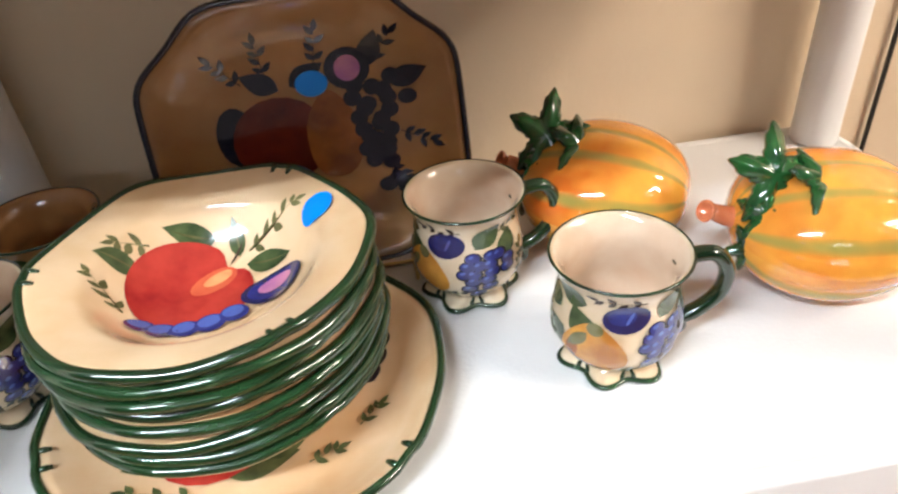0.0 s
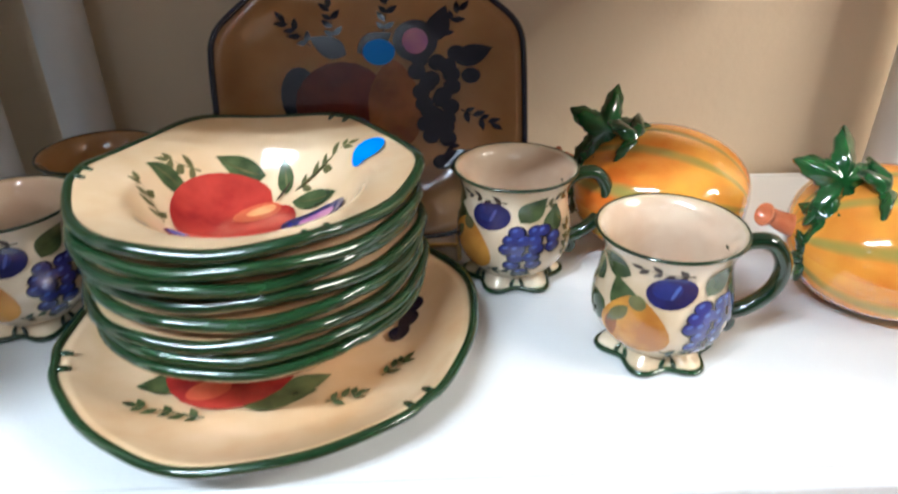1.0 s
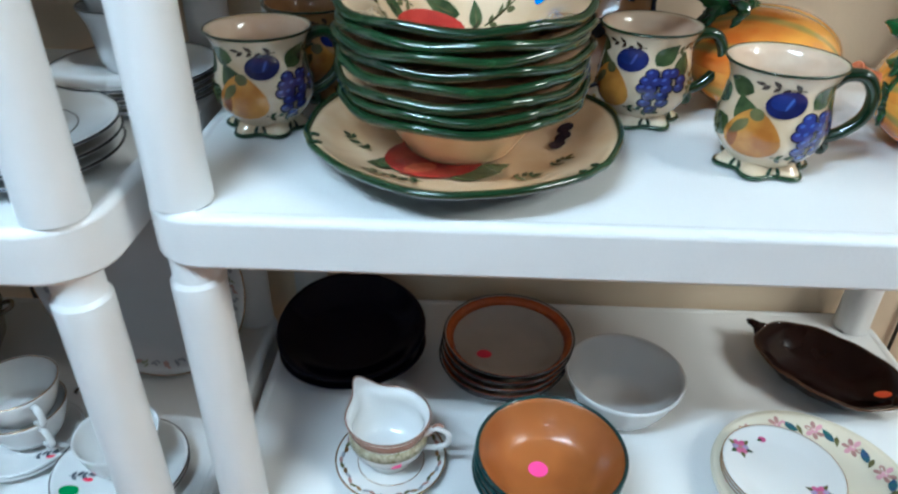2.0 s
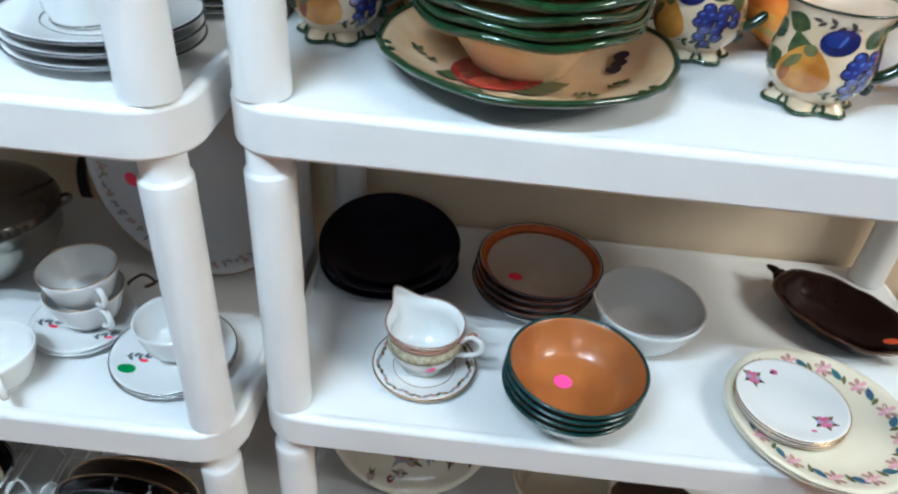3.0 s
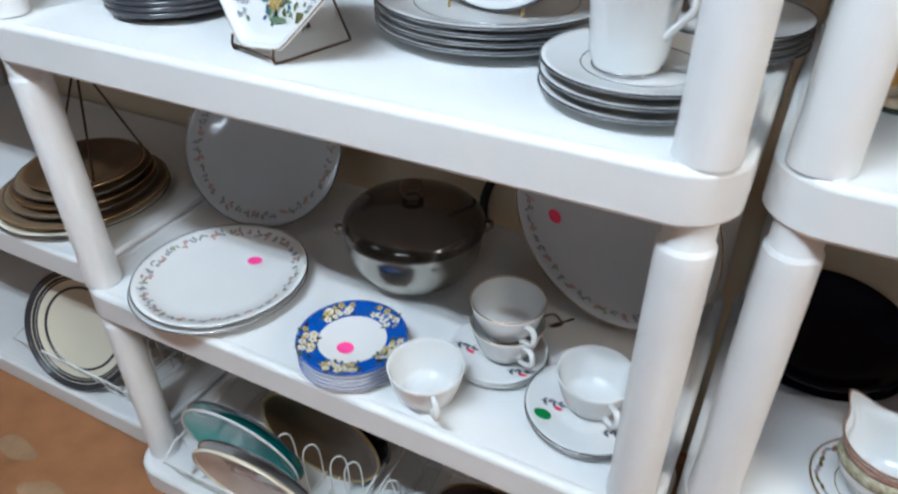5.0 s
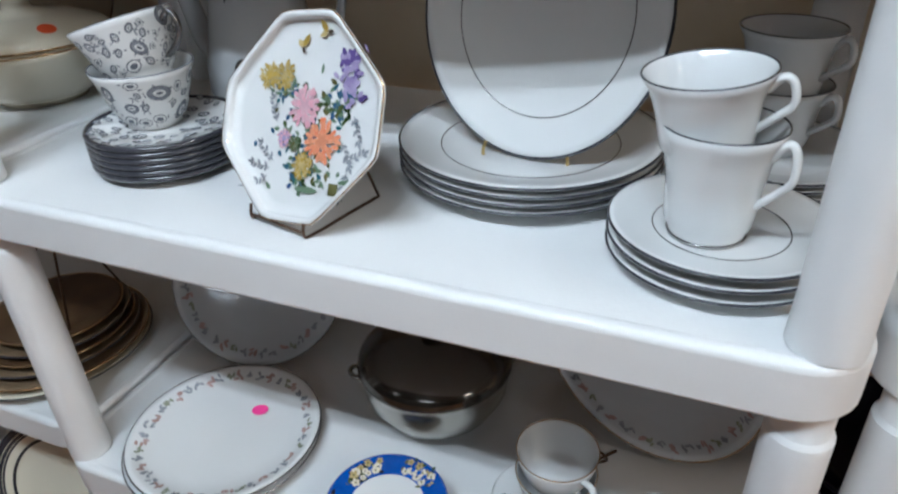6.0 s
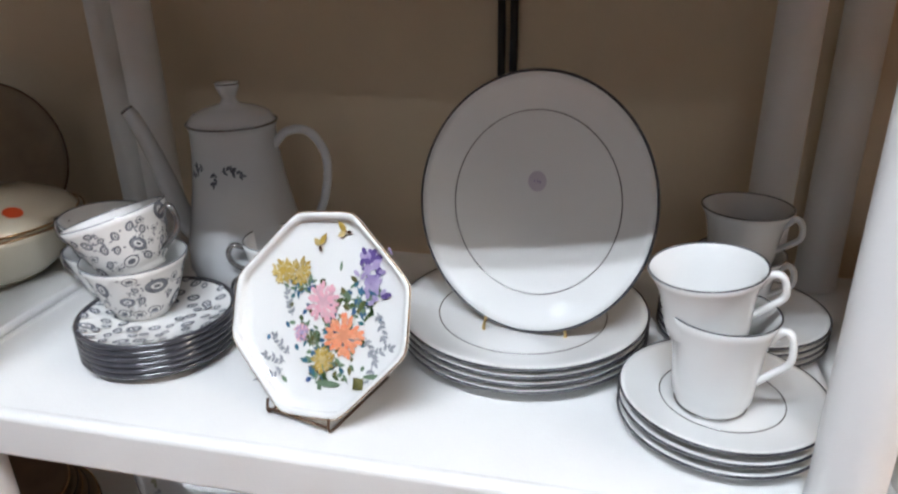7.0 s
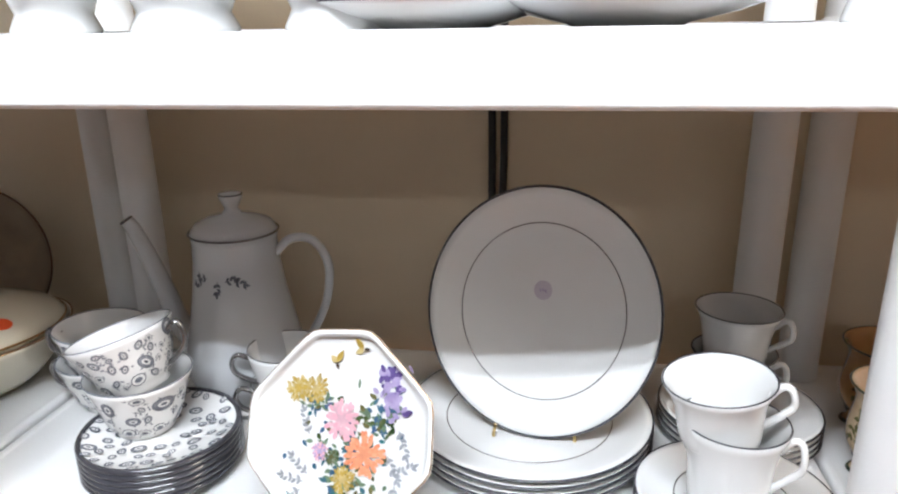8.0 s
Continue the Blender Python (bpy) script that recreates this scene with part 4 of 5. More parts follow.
bb = bowl("bowl", "brown-lined stoneware bowl with dark teal outside", pose(0.420, 0.152, B), 0.087, 0.052, 0.042, "brownin", "teal", "teal", 0.0024, "brown bowls", belly=0.55)
for k in range(1, 4):
    last = copy_thing(bb, pose(0.420 + 0.001 * k, 0.152 - 0.001 * k, B + 0.0118 * k))
last["label"] = "top brown stoneware bowl with pink round sticker"
bp = Paint(flat_map(inside_of(0.087, 0.052, 0.042, belly=0.55)))
sticker(bp, -0.011, 0.010, "pinkst", 0.0115, 1.05)
bp.done("sticker", last, "round pink paper sticker")


def leaf_dish(m):
    ob = thing("leaf_dish", "dark brown glazed leaf-shaped dish with orange sticker", "dish", m)

    def outline(a):
        c = math.cos(a)
        return 0.104 * (1 - 0.30 * math.sin(a) ** 2) * (1 + 0.05 * c) * (1 + 0.018 * math.cos(9 * a))
    bm = bmesh.new()
    n = 72
    rows = []
    for f, z in ((0.02, 0.0), (0.5, 0.0), (0.72, 0.012), (0.96, 0.036), (1.0, 0.040), (0.96, 0.0405), (0.70, 0.018), (0.5, 0.007), (0.02, 0.006)):
        rows.append([bm.verts.new((f * outline(2 * math.pi * k / n) * math.cos(2 * math.pi * k / n), f * outline(2 * math.pi * k / n) * math.sin(2 * math.pi * k / n), z)) for k in range(n)])
    for i in range(len(rows) - 1):
        for k in range(n):
            bm.faces.new((rows[i][k], rows[i][(k + 1) % n], rows[i + 1][(k + 1) % n], rows[i + 1][k]))
    bm.faces.new(list(reversed(rows[0])))
    bm.faces.new(rows[-1])
    part("body", bm, "leafdish", ob)
    part("rim_band", tube([(1.0 * outline(2 * math.pi * k / n) * math.cos(2 * math.pi * k / n), 1.0 * outline(2 * math.pi * k / n) * math.sin(2 * math.pi * k / n), 0.0395) for k in range(n)], 0.0018, 6, closed=True), "leafrim", ob)
    for dx, dy, rz in ((-0.104, 0.004, 180),):
        t = part("leaf_tip", star_leaf(0.020, 3), "leafdish", ob)
        t.matrix_basis = pose(dx, dy, 0.040, 0, -12, rz)
    t = part("stalk", tube([(0.098, 0, 0.034), (0.118, 0.003, 0.038), (0.130, 0.008, 0.042)], [0.010, 0.008, 0.006], 10), "leafrim", ob)
    p = Paint(lambda u, v, off: (u, v, 0.026 + (u - 0.07) * 0.55 + off))
    sticker(p, 0.082, 0.004, "orangest", 0.010)
    p.done("sticker", ob, "round orange paper sticker")


leaf_dish(pose(0.845, 0.378, B, 0, 0, -47))


def cream_floral(ob, top):
    p = Paint(flat_map(top))
    for k in range(13):
        a = radians(360 / 13 * k + 10)
        c, s = math.cos(a), math.sin(a)
        p.add(ell(0.098 * c, 0.098 * s, 0.013, 0.010, math.degrees(a)), "ivory", 0.00001)
        for j in range(6):
            p.add(ell(0.098 * c + 0.008 * math.cos(j), 0.098 * s + 0.008 * math.sin(j), 0.0052, 0.0032, 60 * j, 8), "rose" if j % 3 else "pinkp", 0.00001)
        p.add(ell(0.098 * c, 0.098 * s, 0.004, 0.004), "pinkp", 0.00001)
        d = a + 0.22
        p.add(leaf2d(0.092 * math.cos(d), 0.092 * math.sin(d), 0.022, 0.005, math.degrees(d) + 60), "blueleaf", 0.00001)
        p.add(leaf2d(0.102 * math.cos(d), 0.102 * math.sin(d), 0.016, 0.003, math.degrees(d) + 200), "olive", 0.00001)
    p.done("rim_garland", ob, "garland of roses and leaves")


plate("plate", "cream plate with a rose garland rim under a small plate", pose(0.752, 0.172, B), 0.120, 0.018, 0.078, "ivory", "ivory", group="rose garland plates", under="ivory")
plate("plate", "cream plate with a rose garland rim", pose(0.752, 0.170, B + 0.007, 0, 0, 30), 0.120, 0.018, 0.078, "ivory", "ivory", paint=cream_floral, group="rose garland plates")


def small_floral(ob, top):
    p = Paint(flat_map(top))
    for x, y in ((-0.040, 0.036), (0.034, -0.030)):
        for k in range(5):
            p.add(leaf2d(x, y, 0.017, 0.0035, 150 + 62 * k), "leaf" if k % 2 else "olive", 0.00002)
        for k in range(6):
            p.add(ell(x + 0.006 * math.cos(1.05 * k), y + 0.006 * math.sin(1.05 * k), 0.0052, 0.0036, 60 * k, 10), "magenta" if k % 3 else "violet", 0.00002)
        p.add(ell(x, y, 0.0025, 0.0025), "rose", 0.00002)
    p.add(ell(-0.008, 0.050, 0.0052, 0.0042), "magenta")
    p.add(leaf2d(-0.008, 0.050, 0.008, 0.002, 200), "leaf")
    p.add(ell(0.014, -0.048, 0.0038, 0.0026), "magenta")
    p.done("flower_print", ob, "small pink and violet flowers")


for k in range(3):
    plate("small_plate", "small white plate with pink flowers on larger plates" if k == 2 else "small white plate with thin gold rim", pose(0.714, 0.180, B + 0.0135 + 0.005 * k, 0, 0, 0), 0.072, 0.013, 0.046, "white", "goldrim", 0.0009, group="small flowered plates", paint=small_floral if k == 2 else None)


# ---- middle unit, upper shelf ----
def paisley(p, rng, us, vs, n, r0, r1):
    """Rings with a dark heart, strewn without touching."""
    put = []
    for k in range(n * 12):
        x, y, r = rng.uniform(*us), rng.uniform(*vs), rng.uniform(r0, r1)
        if any((x - a) ** 2 + (y - b) ** 2 < (r + c) ** 2 * 1.1 for a, b, c in put):
            continue
        put.append((x, y, r))
        rot = rng.uniform(0, 180)
        p.add(ell(x, y, r, r * 0.72, rot, 14), "ink", 0.000004)
        p.add(ell(x, y, r * 0.86, r * 0.58, rot, 14), "inkpale" if k % 3 else "white", 0.00004)
        p.add(ell(x, y, r * 0.52, r * 0.32, rot, 12), "white" if k % 3 else "ink", 0.00004)
        p.add(ell(x, y, r * 0.30, r * 0.16, rot, 10), "ink", 0.00004)
        p.level -= 0.00012
        for j in range(3):
            a = rng.uniform(0, 6.283)
            p.add(leaf2d(x + r * 1.15 * math.cos(a), y + r * 0.95 * math.sin(a), rng.uniform(0.003, 0.0065), 0.0010, rng.uniform(0, 360), 4), "inkpale", 0.000001)
        if len(put) >= n:
            break


def paisley_cup(m, label, seed, hand):
    def paint(ob, outer):
        p = Paint(round_map(outer, 0))
        paisley(p, random.Random(seed), (-0.115, 0.115), (0.010, 0.058), 60, 0.0035, 0.0125)
        p.done("paisley_print", ob, "dark grey paisley print")
    return cup("teacup", label, m, 0.057, 0.066, 0.031, "white", "ink", hand, "silver", "paisley cups", belly=0.55, flare=0.15, loop=0.022, paint=paint)


def paisley_plate(ob, top):
    p = Paint(flat_map(top))
    rng = random.Random(3)
    put = []
    for k in range(600):
        a, r, s = rng.uniform(0, 6.283), rng.uniform(0.03, 0.078), rng.uniform(0.005, 0.009)
        x, y = r * math.cos(a), r * math.sin(a)
        if any((x - q) ** 2 + (y - b) ** 2 < (s + c) ** 2 * 1.1 for q, b, c in put):
            continue
        put.append((x, y, s))
        rot = rng.uniform(0, 180)
        for f, g, mm in ((1.0, 0.74, "ink"), (0.84, 0.58, "inkpale"), (0.52, 0.34, "white"), (0.3, 0.16, "ink")):
            p.add(ell(x, y, s * f, s * g, rot, 14), mm, 0.00004)
        p.level -= 0.00012
    p.done("paisley_print", ob, "dark grey paisley print")


for k in range(6):
    plate("saucer", "paisley-printed saucer with dark rim atop a stack" if k == 5 else "white saucer with dark rim in a stack", pose(-0.694, 0.182, AM + 0.0068 * k, 0, 0, 20 * k), 0.083, 0.014, 0.05, "white", "dark", 0.0034, category="saucer", group="paisley saucers", paint=paisley_plate if k == 5 else None, under="dark")
paisley_cup(pose(-0.718, 0.192, AM + 0.042, 0, 0, 0), "white teacup with grey paisley print, silver handle", 2, 165)
paisley_cup(pose(-0.717, 0.194, AM + 0.090, -2, -17, 0), "white paisley teacup tilted in another cup", 7, 8)
for k in range(2):
    paisley_cup(pose(-0.840, 0.300, AM + 0.042 * k, 0, 3 * k, 0), "white paisley teacup behind the saucer stack", 9 + k, 190)


def teapot(m):
    ob = thing("coffee_pot", "tall white porcelain coffee pot with silver lines", "coffee pot", m)
    outer = [(0.0, 0.052), (0.006, 0.055), (0.02, 0.068), (0.045, 0.076), (0.075, 0.074), (0.11, 0.066), (0.15, 0.058), (0.19, 0.053), (0.215, 0.052), (0.225, 0.054)]
    prof = [(0.0001, 0.003)] + [(r, z) for z, r in outer] + [(0.051, 0.226), (0.049, 0.21), (0.06, 0.08), (0.05, 0.01), (0.0001, 0.008)]
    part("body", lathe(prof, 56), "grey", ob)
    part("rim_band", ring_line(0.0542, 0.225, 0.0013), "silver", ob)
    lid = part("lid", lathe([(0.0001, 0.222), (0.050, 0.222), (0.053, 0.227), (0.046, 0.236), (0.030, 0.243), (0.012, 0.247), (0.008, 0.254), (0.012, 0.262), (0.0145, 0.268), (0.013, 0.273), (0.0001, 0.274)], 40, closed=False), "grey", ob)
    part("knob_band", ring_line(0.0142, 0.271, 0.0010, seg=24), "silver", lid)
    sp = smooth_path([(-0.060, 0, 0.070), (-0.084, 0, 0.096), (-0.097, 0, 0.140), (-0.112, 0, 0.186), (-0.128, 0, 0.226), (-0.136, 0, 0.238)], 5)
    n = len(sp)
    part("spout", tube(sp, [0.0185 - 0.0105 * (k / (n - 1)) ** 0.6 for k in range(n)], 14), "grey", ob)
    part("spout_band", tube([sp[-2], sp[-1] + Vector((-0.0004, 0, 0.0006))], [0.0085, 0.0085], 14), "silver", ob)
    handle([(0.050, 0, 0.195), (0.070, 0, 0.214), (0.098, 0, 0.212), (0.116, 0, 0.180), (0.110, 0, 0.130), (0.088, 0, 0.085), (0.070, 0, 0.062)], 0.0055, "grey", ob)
    p = Paint(round_map(outer, -1.62))
    for x, y, a in ((-0.02, 0.178, 175), (0.006, 0.176, 10), (-0.004, 0.176, 265), (0.018, 0.176, -20), (-0.028, 0.174, 200)):
        p.many(sprig2d(x, y, 0.014, a, 2, 0.008), "ink")
    p.done("painted_sprig", ob, "grey painted leaf sprig")


teapot(pose(-0.668, 0.350, AM, 0, 0, 6))


def octagon(a):
    """A tall octagon, its level and upright edges shorter than the slanting ones, with small stepped corners."""
    reach = [(0.955 if k % 2 == 0 else 0.895) / max(0.05, math.cos(a - k * math.pi / 4)) for k in range(8)]
    near, second = sorted(reach)[:2]
    return near * (1 - 0.016 * math.exp(-((second - near) / 0.05) ** 2))


def bloom(p, x, y, r, dark, pale, rng):
    """A full flower head: rings of narrow petals, paler and shorter to the middle."""
    for ring, n, mm in ((0.82, 17, dark), (0.62, 14, pale), (0.40, 10, dark), (0.20, 6, pale)):
        for k in range(n):
            a = 2 * math.pi * k / n + rng.uniform(-0.2, 0.2)
            q = r * ring * rng.uniform(0.82, 1.08)
            p.add(ell(x + q * math.cos(a), y + q * math.sin(a), r * 0.24, r * 0.115, math.degrees(a) + rng.uniform(-15, 15), 8), mm, 0.000002)
        p.level += 0.00002


def bouquet(ob, top):
    p = Paint(lambda u, v, off: (u * 1.12, v * 1.12, top(math.hypot(u, v) * 1.12) + off))
    rng = random.Random(11)
    for cx, cy, n, sx, sy in ((0.004, -0.022, 110, 0.034, 0.034), (0.036, 0.012, 46, 0.020, 0.016), (0.050, 0.026, 24, 0.010, 0.022), (-0.022, 0.024, 34, 0.020, 0.007), (0.006, -0.050, 44, 0.022, 0.009)):
        for k in range(n):
            p.add(leaf2d(cx + rng.gauss(0, 0.5) * sx, cy + rng.gauss(0, 0.5) * sy, rng.uniform(0.005, 0.010), rng.uniform(0.0014, 0.0024), rng.uniform(0, 360), 5), rng.choice(("leaf", "blueleaf", "blueleaf", "olive", "sage", "sage")), 0.000002)
    for x, y, a in ((0.046, -0.018, -62), (0.050, -0.034, 25), (0.054, -0.042, -100), (-0.034, -0.045, 170), (-0.036, -0.052, 205), (-0.030, -0.038, 140), (0.056, 0.004, -70), (-0.030, -0.004, 110)):
        p.many(sprig2d(x, y, 0.022, a, 4, 0.0065), "greyleaf")
    p.add(ell(0.056, -0.050, 0.010, 0.0022, 5, 10), "sage")
    p.add(ell(0.012, -0.060, 0.013, 0.003, 0, 10), "sage")
    bloom(p, -0.044, 0.036, 0.0125, "yellow", "mustard", rng)
    bloom(p, -0.026, 0.036, 0.0130, "mustard", "yellow", rng)
    for k in range(60):
        t = rng.random()
        p.add(ell(0.044 + 0.010 * t + rng.gauss(0, 0.0060), 0.056 - 0.040 * t + rng.gauss(0, 0.003), 0.0038, 0.0022, rng.uniform(0, 180), 8), rng.choice(("violet", "violetdark", "violet")), 0.000002)
    p.level += 0.00003
    bloom(p, 0.002, 0.010, 0.0175, "pinkp", "pinkpale", rng)
    bloom(p, 0.025, -0.018, 0.0190, "coral", "coralpale", rng)
    bloom(p, -0.018, -0.018, 0.0085, "pinkp", "violet", rng)
    bloom(p, 0.006, -0.040, 0.0120, "mustard", "yellow", rng)
    bloom(p, -0.006, -0.022, 0.0070, "sage", "olive", rng)
    p.add([(0.038, -0.062), (0.048, -0.062), (0.048, -0.052), (0.038, -0.052)], "olive")
    for x, y, a in ((-0.006, 0.060, 60), (0.020, 0.072, 130)):
        p.add(leaf2d(x, y, 0.013, 0.0030, a, 5), "mustard")
        p.add(leaf2d(x, y, 0.009, 0.0028, a + 75, 5), "yellow")
        p.add(leaf2d(x, y, 0.007, 0.0016, a - 130, 5), "stem")
    p.done("painted_bouquet", ob, "yellow, violet, pink and coral flower bouquet")


op = plate("display_plate", "white octagonal plate with flower bouquet on a wire stand", pose(-0.478, 0.092, AM + 0.006, 63, 0, -14) @ pose(0, 0.096, 0, 0, 0, 8), 0.105, 0.017, 0.091, "white", "goldrim", 0.0008, shape=octagon, seg=160, paint=bouquet, t=0.006, wz=0.007)
op.scale = (0.99, 0.97, 1)
st = thing("plate_stand", "thin brown wire stand under the octagonal plate", "stand", pose(-0.478, 0.092, AM, 0, 0, -14))
for sx in (-0.036, 0.036):
    part("wire", tube(smooth_path([(sx, -0.012, 0.018), (sx, -0.014, 0.006), (sx, -0.004, 0.0018), (sx, 0.05, 0.0018), (sx, 0.09, 0.0018)], 5), 0.0015, 8), "brownwire", st)
    part("wire", tube([(sx, 0.09, 0.0018), (sx, 0.055, 0.09)], 0.0015, 8), "brownwire", st)
part("wire", tube([(-0.036, -0.013, 0.007), (0.036, -0.013, 0.007)], 0.0015, 8), "brownwire", st)
part("wire", tube([(-0.036, 0.055, 0.09), (0.036, 0.055, 0.09)], 0.0015, 8), "brownwire", st)

for k in range(2):
    cup("teacup", "white teacup with silver handle behind the octagonal plate", pose(-0.585, 0.285, AM + 0.044 * k), 0.046, 0.058, 0.027, "white", "silver", 200, "silver", "silver-handled cups", paint=None)

# plates with platinum lines
for k in range(4):
    plate("dinner_plate", "white dinner plate with thin dark rim in a stack", pose(-0.296, 0.285, AM + 0.0085 * k, 0, 0, 30 * k), 0.139, 0.018, 0.090, "white", "dark", 0.0014, inner="silver", group="platinum-rimmed plates")


def price_mark(ob, top):
    p = Paint(flat_map(top))
    sticker(p, 0.0, 0.022, "whitest", 0.010)
    for k in range(3):
        p.add(ell(-0.003 + 0.003 * k, 0.022 + 0.002 * math.sin(3 * k), 0.0008, 0.002, 20, 6), "violet", 0.00002)
    p.done("sticker", ob, "small pale price sticker with unreadable marks")


plate("dinner_plate", "upright white dinner plate with dark rim on a stand", pose(-0.288, 0.256, AM + 0.030, 78, 0, -10) @ pose(0, 0.137, 0), 0.127, 0.018, 0.086, "white", "dark", 0.0016, inner="silver", paint=price_mark).scale = (1.0, 1.08, 1)
st = thing("plate_stand", "brass wire stand holding an upright dinner plate", "stand", pose(-0.288, 0.256, AM + 0.026))
for sx in (-0.042, 0.042):
    part("wire", tube(smooth_path([(sx, -0.016, 0.020), (sx * 1.05, -0.019, 0.008), (sx, -0.010, 0.0022), (sx * 0.9, 0.03, 0.0022), (sx * 0.8, 0.062, 0.0022)], 5), 0.0018, 8), "brass", st)
    part("wire", tube([(sx * 0.8, 0.062, 0.0022), (sx * 0.7, 0.060, 0.10)], 0.0018, 8), "brass", st)
part("wire", tube([(-0.0294, 0.060, 0.10), (0.0294, 0.060, 0.10)], 0.0018, 8), "brass", st)

for k in range(3):
    plate("saucer", "white saucer with dark rim in a stack under cups", pose(-0.096, 0.161, AM + 0.0115 * k, 0, 0, 15 * k), 0.092, 0.015, 0.052, "white", "dark", 0.0013, inner="silver", category="saucer", group="platinum-rimmed saucers")
cup("teacup", "white teacup with thin dark rim on stacked saucers", pose(-0.107, 0.150, AM + 0.030), 0.0475, 0.094, 0.031, "white", "dark", -25, group="white teacups", flare=0.55, belly=0.30, loop=0.021, ear=True, foot_line="silver")
cup("teacup", "white teacup with dark rim stacked in another cup", pose(-0.117, 0.154, AM + 0.094, 2, -6, 0), 0.049, 0.069, 0.031, "white", "dark", -12, group="white teacups", flare=0.55, belly=0.30, loop=0.022, ear=True)
for k in range(4):
    plate("saucer", "white saucer with dark rim in a shaded stack", pose(-0.055, 0.332, AM + 0.0078 * k, 0, 0, 15 * k), 0.090, 0.015, 0.052, "white", "dark", 0.0014, category="saucer", group="platinum-rimmed saucers")
# same white cups, their shade put in through the greyer porcelain
for k in range(2):
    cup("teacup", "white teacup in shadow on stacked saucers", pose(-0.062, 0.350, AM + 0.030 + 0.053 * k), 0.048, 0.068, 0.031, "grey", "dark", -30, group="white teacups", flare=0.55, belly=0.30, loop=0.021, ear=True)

# covered dish on the far unit
cd = bowl("covered_dish", "ivory covered serving dish with brown line and orange sticker", pose(-1.050, 0.315, AM), 0.128, 0.085, 0.06, "ivory", rim="goldrim", belly=0.6, category="dish")
part("lid", lathe([(0.118, 0.084), (0.120, 0.090), (0.105, 0.104), (0.06, 0.120), (0.02, 0.126), (0.018, 0.135), (0.022, 0.144), (0.014, 0.150), (0.0001, 0.151)], 56, closed=False), "ivory", cd)
part("lid_line", ring_line(0.1195, 0.089, 0.0018), "goldrim", cd)
cp = Paint(flat_map(height_on([(0.0001, 0.126), (0.02, 0.126), (0.06, 0.120), (0.105, 0.104), (0.120, 0.090)])))
sticker(cp, 0.085, -0.030, "orangest", 0.012)
cp.done("sticker", cd, "round orange paper sticker")
plate("plate", "tan plate standing upright against the wall", pose(-1.16, 0.45, AM + 0.003, 78, 0, 14) @ pose(0, 0.12, 0), 0.12, 0.018, 0.08, "tan", "leafrim", 0.0014)

# cables down the wall
for dx in (0.0, 0.017):
    tagged(part("cable", tube(smooth_path([(-0.372 + dx, WALL_Y - 0.006, 2.3), (-0.370 + dx, WALL_Y - 0.006, 1.6), (-0.366 + dx, WALL_Y - 0.006, 1.2), (-0.366 + dx * 0.6, WALL_Y - 0.006, 0.9), (-0.352 + dx * 0.5, WALL_Y - 0.006, 0.66), (-0.382 + dx * 0.4, WALL_Y - 0.006, 0.575), (-0.434 + dx * 0.4, WALL_Y - 0.006, 0.455), (-0.41 + dx, WALL_Y - 0.006, 0.25), (-0.40 + dx, WALL_Y - 0.006, 0.02)], 8), 0.0055, 8), "cable"), "black power cable hanging down the beige wall", "cable", "power cables")
# thin dark strip down the wall, just past the right unit
tagged(part("cable", tube(smooth_path([(1.062, WALL_Y - 0.006, 2.2), (1.058, WALL_Y - 0.006, 1.2), (1.062, WALL_Y - 0.006, 0.5), (1.07, WALL_Y - 0.006, 0.02)], 8), 0.003, 8), "cable"), "thin dark line running down the wall beside the shelves", "cable", "power cables")

# ---- top shelf ----
def footed_bowl(m, label, R, h):
    ob = thing("footed_bowl", label, "bowl", m, "white footed bowls")
    part("body", lathe([(0.0001, 0.006), (R * 0.42, 0.004), (R * 0.50, 0.0), (R * 0.52, 0.004), (R * 0.44, 0.016), (R * 0.5, 0.028), (R * 0.85, h * 0.7), (R, h), (R * 0.97, h + 0.001), (R * 0.82, h * 0.72), (R * 0.45, 0.034), (0.0001, 0.03)], 48), "white", ob)
    return ob


footed_bowl(pose(-0.672, 0.10, ZM), "small white footed bowl on the upper shelf", 0.065, 0.07)
footed_bowl(pose(-0.563, 0.105, ZM), "white footed bowl on the upper shelf", 0.080, 0.08)
footed_bowl(pose(-0.437, 0.09, ZM), "white footed bowl beside stacked plates", 0.070, 0.07)
for k in range(2):
    plate("plate", "white plate with dark underside on the upper shelf", pose(-0.375, 0.135, ZM + 0.012 * k), 0.10, 0.022, 0.06, "white", "dark", group="upper shelf plates")
    plate("square_dish", "white square dish on the upper shelf", pose(-0.225, 0.125, ZM + 0.014 * k, 0, 0, 8), 0.098, 0.022, 0.05, "white", group="upper shelf dishes", shape=square_lobed)
footed_bowl(pose(-0.07, 0.07, ZM), "white footed cup at the end of the upper shelf", 0.05, 0.07)


